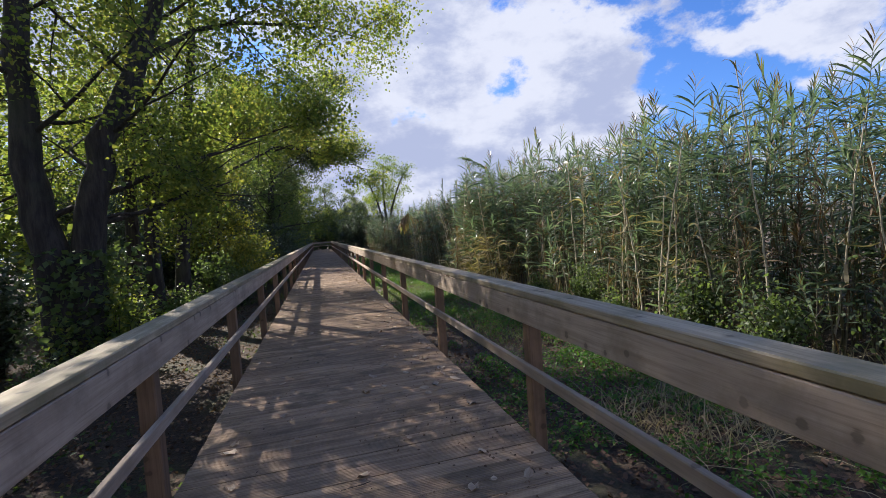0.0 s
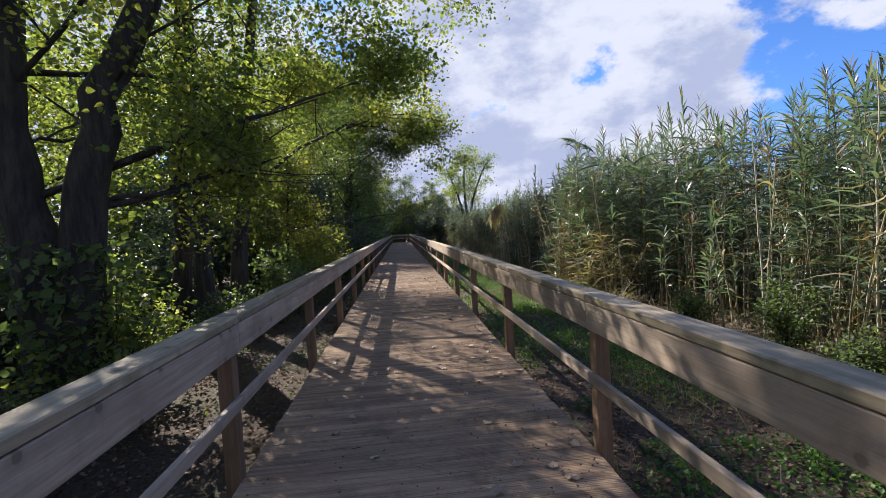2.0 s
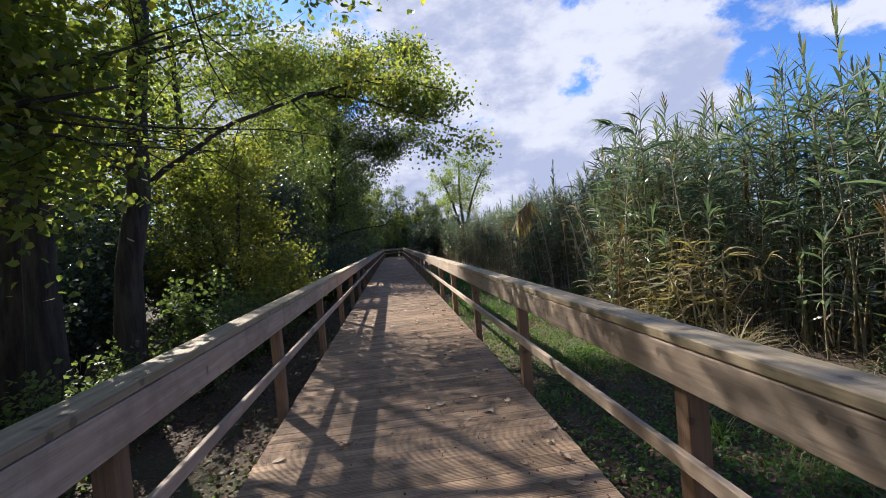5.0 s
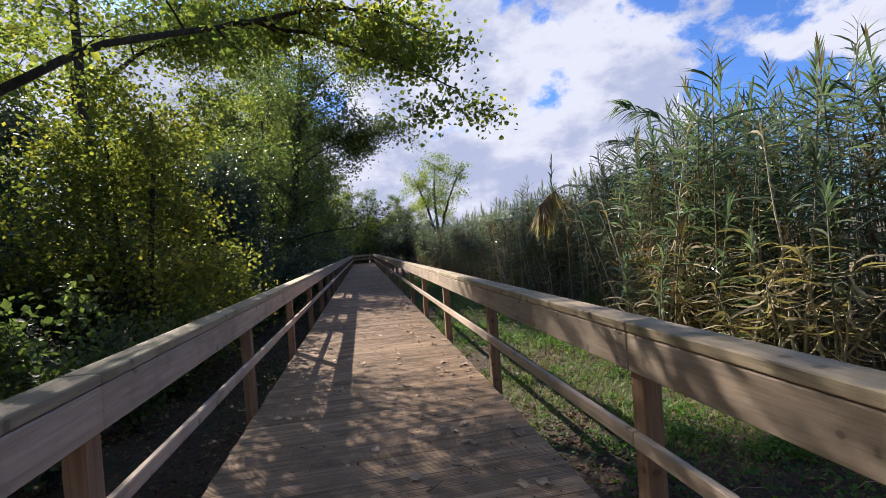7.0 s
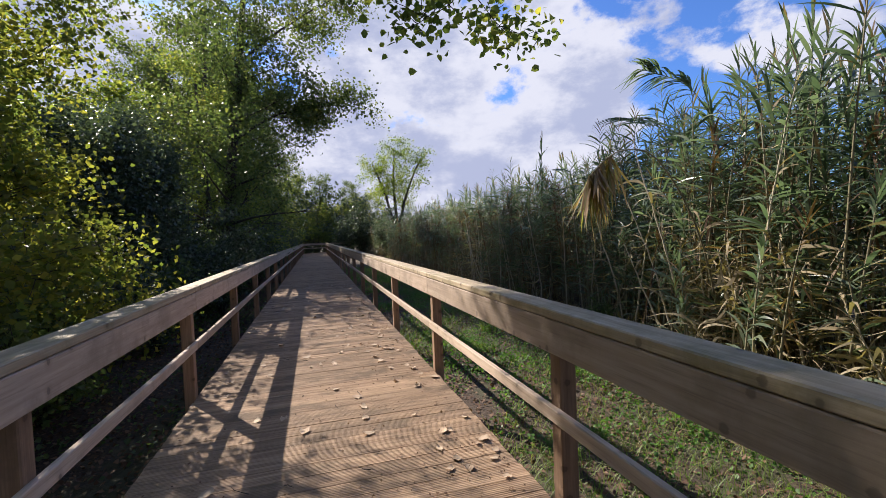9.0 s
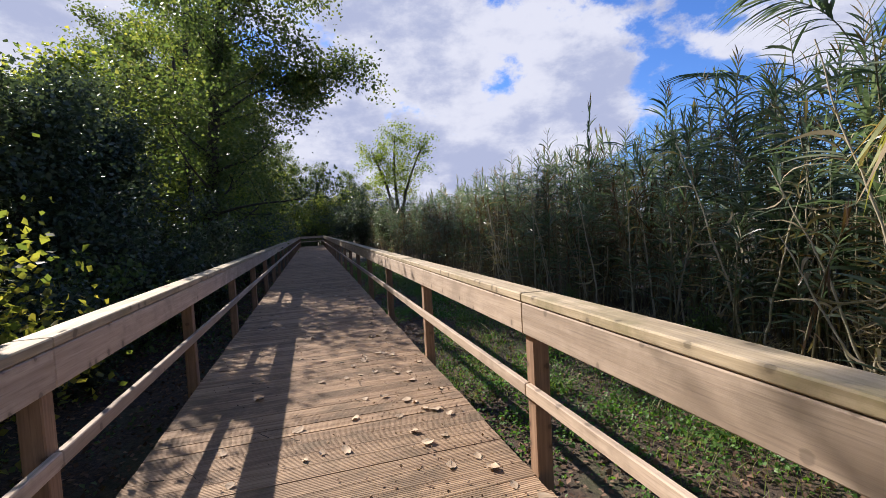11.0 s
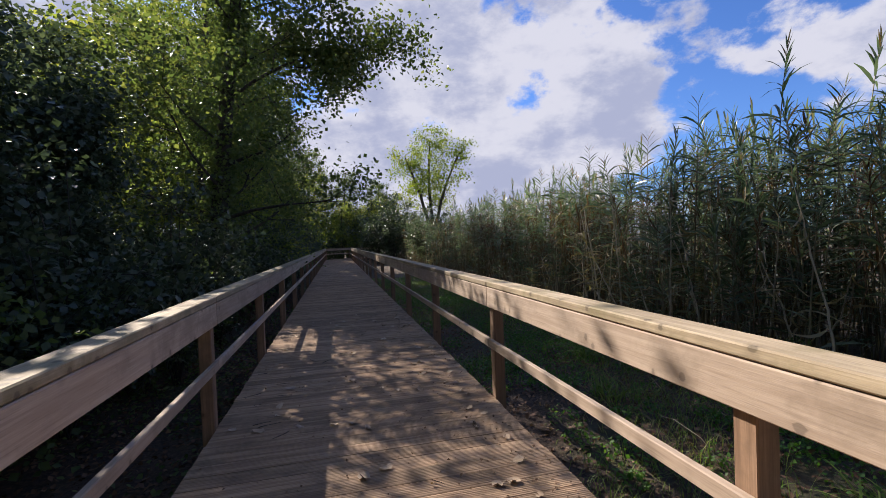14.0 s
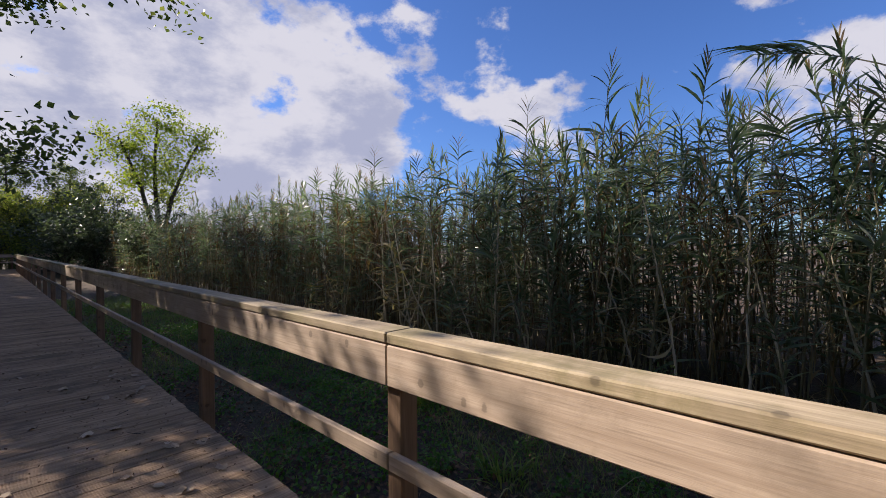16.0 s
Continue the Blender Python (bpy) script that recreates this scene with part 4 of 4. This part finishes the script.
    keep = patches(x, y, 4, 0.8) + r.normal(0, 0.08, n) > 0.58
    x, y = x[keep], y[keep]
    P = on_ground(x, y) + np.stack([np.zeros(len(x)), np.zeros(len(x)), 0.02 + np.abs(r.normal(0, 0.07, len(x)))], 1)
    cover("ivy", "dark green ivy and seedlings on the woodland floor", "ivy", raw_mesh("ivy", *leaf_cloud(P, 0.05, r, 0.7), [SHRUB]))


build_cover()

# ---- fallen leaves on the deck ----


def dry_leaf_mesh(seed):
    """A curled dead leaf with a raised rim and a short stalk."""
    r = np.random.default_rng(seed)
    n = 9
    a = np.linspace(0, 2 * math.pi, n, endpoint=False)
    rad = 0.03 * (1 + 0.35 * np.cos(a) + r.normal(0, 0.12, n))
    rim = np.stack([rad * np.cos(a) * 1.15, rad * np.sin(a) * 0.85, np.abs(r.normal(0.008, 0.008, n))], 1)
    V = np.concatenate([[[0, 0, 0.002]], rim, [[0.06, 0.002, 0.01], [0.06, -0.002, 0.01]]])
    T = [(0, 1 + k, 1 + (k + 1) % n) for k in range(n)] + [(0, 10, 11)]
    return raw_mesh("fallen_leaf", V, np.array(T), [DECK_LEAF])


def build_deck_leaves():
    kinds = [dry_leaf_mesh(300 + k) for k in range(6)]
    r = random.Random(21)
    for k in range(285):
        y = r.uniform(0.8, 24)
        x = r.choice((r.uniform(X_L + 0.1, X_R - 0.06), X_R - 0.06 - abs(r.gauss(0, 0.4))))
        x = max(x, X_L + 0.1)
        s = r.uniform(0.65, 1.35)
        ob = new("fallen_leaf", kinds[r.randint(0, 5)])
        ob.matrix_basis = pose(x, y, 0.004, r.gauss(0, 7), r.gauss(0, 7), r.uniform(0, 360)) @ Matrix.Diagonal((s, s, s, 1))
        tagged(ob, "small dry brown leaf lying on the deck planks", "leaf", "fallen leaves on the deck")


build_deck_leaves()


def build_deck_debris():
    """Crumbs of leaves and twigs caught in the grooves of the deck."""
    r = np.random.default_rng(88)
    n = 3200
    y = r.uniform(0.3, 26, n)
    x = np.where(r.uniform(size=n) < 0.6, X_R - 0.05 - np.abs(r.normal(0, 0.45, n)), r.uniform(X_L + 0.05, X_R - 0.05, n))
    x = np.clip(x, X_L + 0.06, X_R - 0.06)
    P = np.stack([x, y, np.full(n, 0.007)], 1)
    cover("deck_debris", "crumbs of dry leaves scattered on the deck", "leaf litter", raw_mesh("deck_debris", *leaf_cloud(P, 0.02, r, 0.93), [LITTER]))
    twigs = []
    for k in range(60):
        a, length = r.uniform(0, 6.28), r.uniform(0.05, 0.16)
        p = np.array([r.uniform(X_L + 0.15, X_R - 0.15), r.uniform(1, 24), 0.009])
        t = np.linspace(0, 1, 4)[:, None]
        twigs.append((p + t * length * np.array([math.cos(a), math.sin(a), 0.02]) + r.normal(0, 0.004, (4, 3)) * np.array([1, 1, 0]), np.linspace(0.003, 0.0015, 4)))
    cover("fallen_twigs", "thin dead twigs lying on the deck", "twigs", raw_mesh("fallen_twigs", *tubes(twigs, 4), [BARK]))


build_deck_debris()

# ---- boards of the deck ----
build_boardwalk("floor_boardwalk", Y_0, Y_END, pose(0, 0, 0), "timber boardwalk deck of grooved crosswise planks")
build_boardwalk("floor_far_boardwalk", -1.0, 9.0, TURN @ pose(0, 0, -0.006), "far stretch of the timber boardwalk deck that turns away")
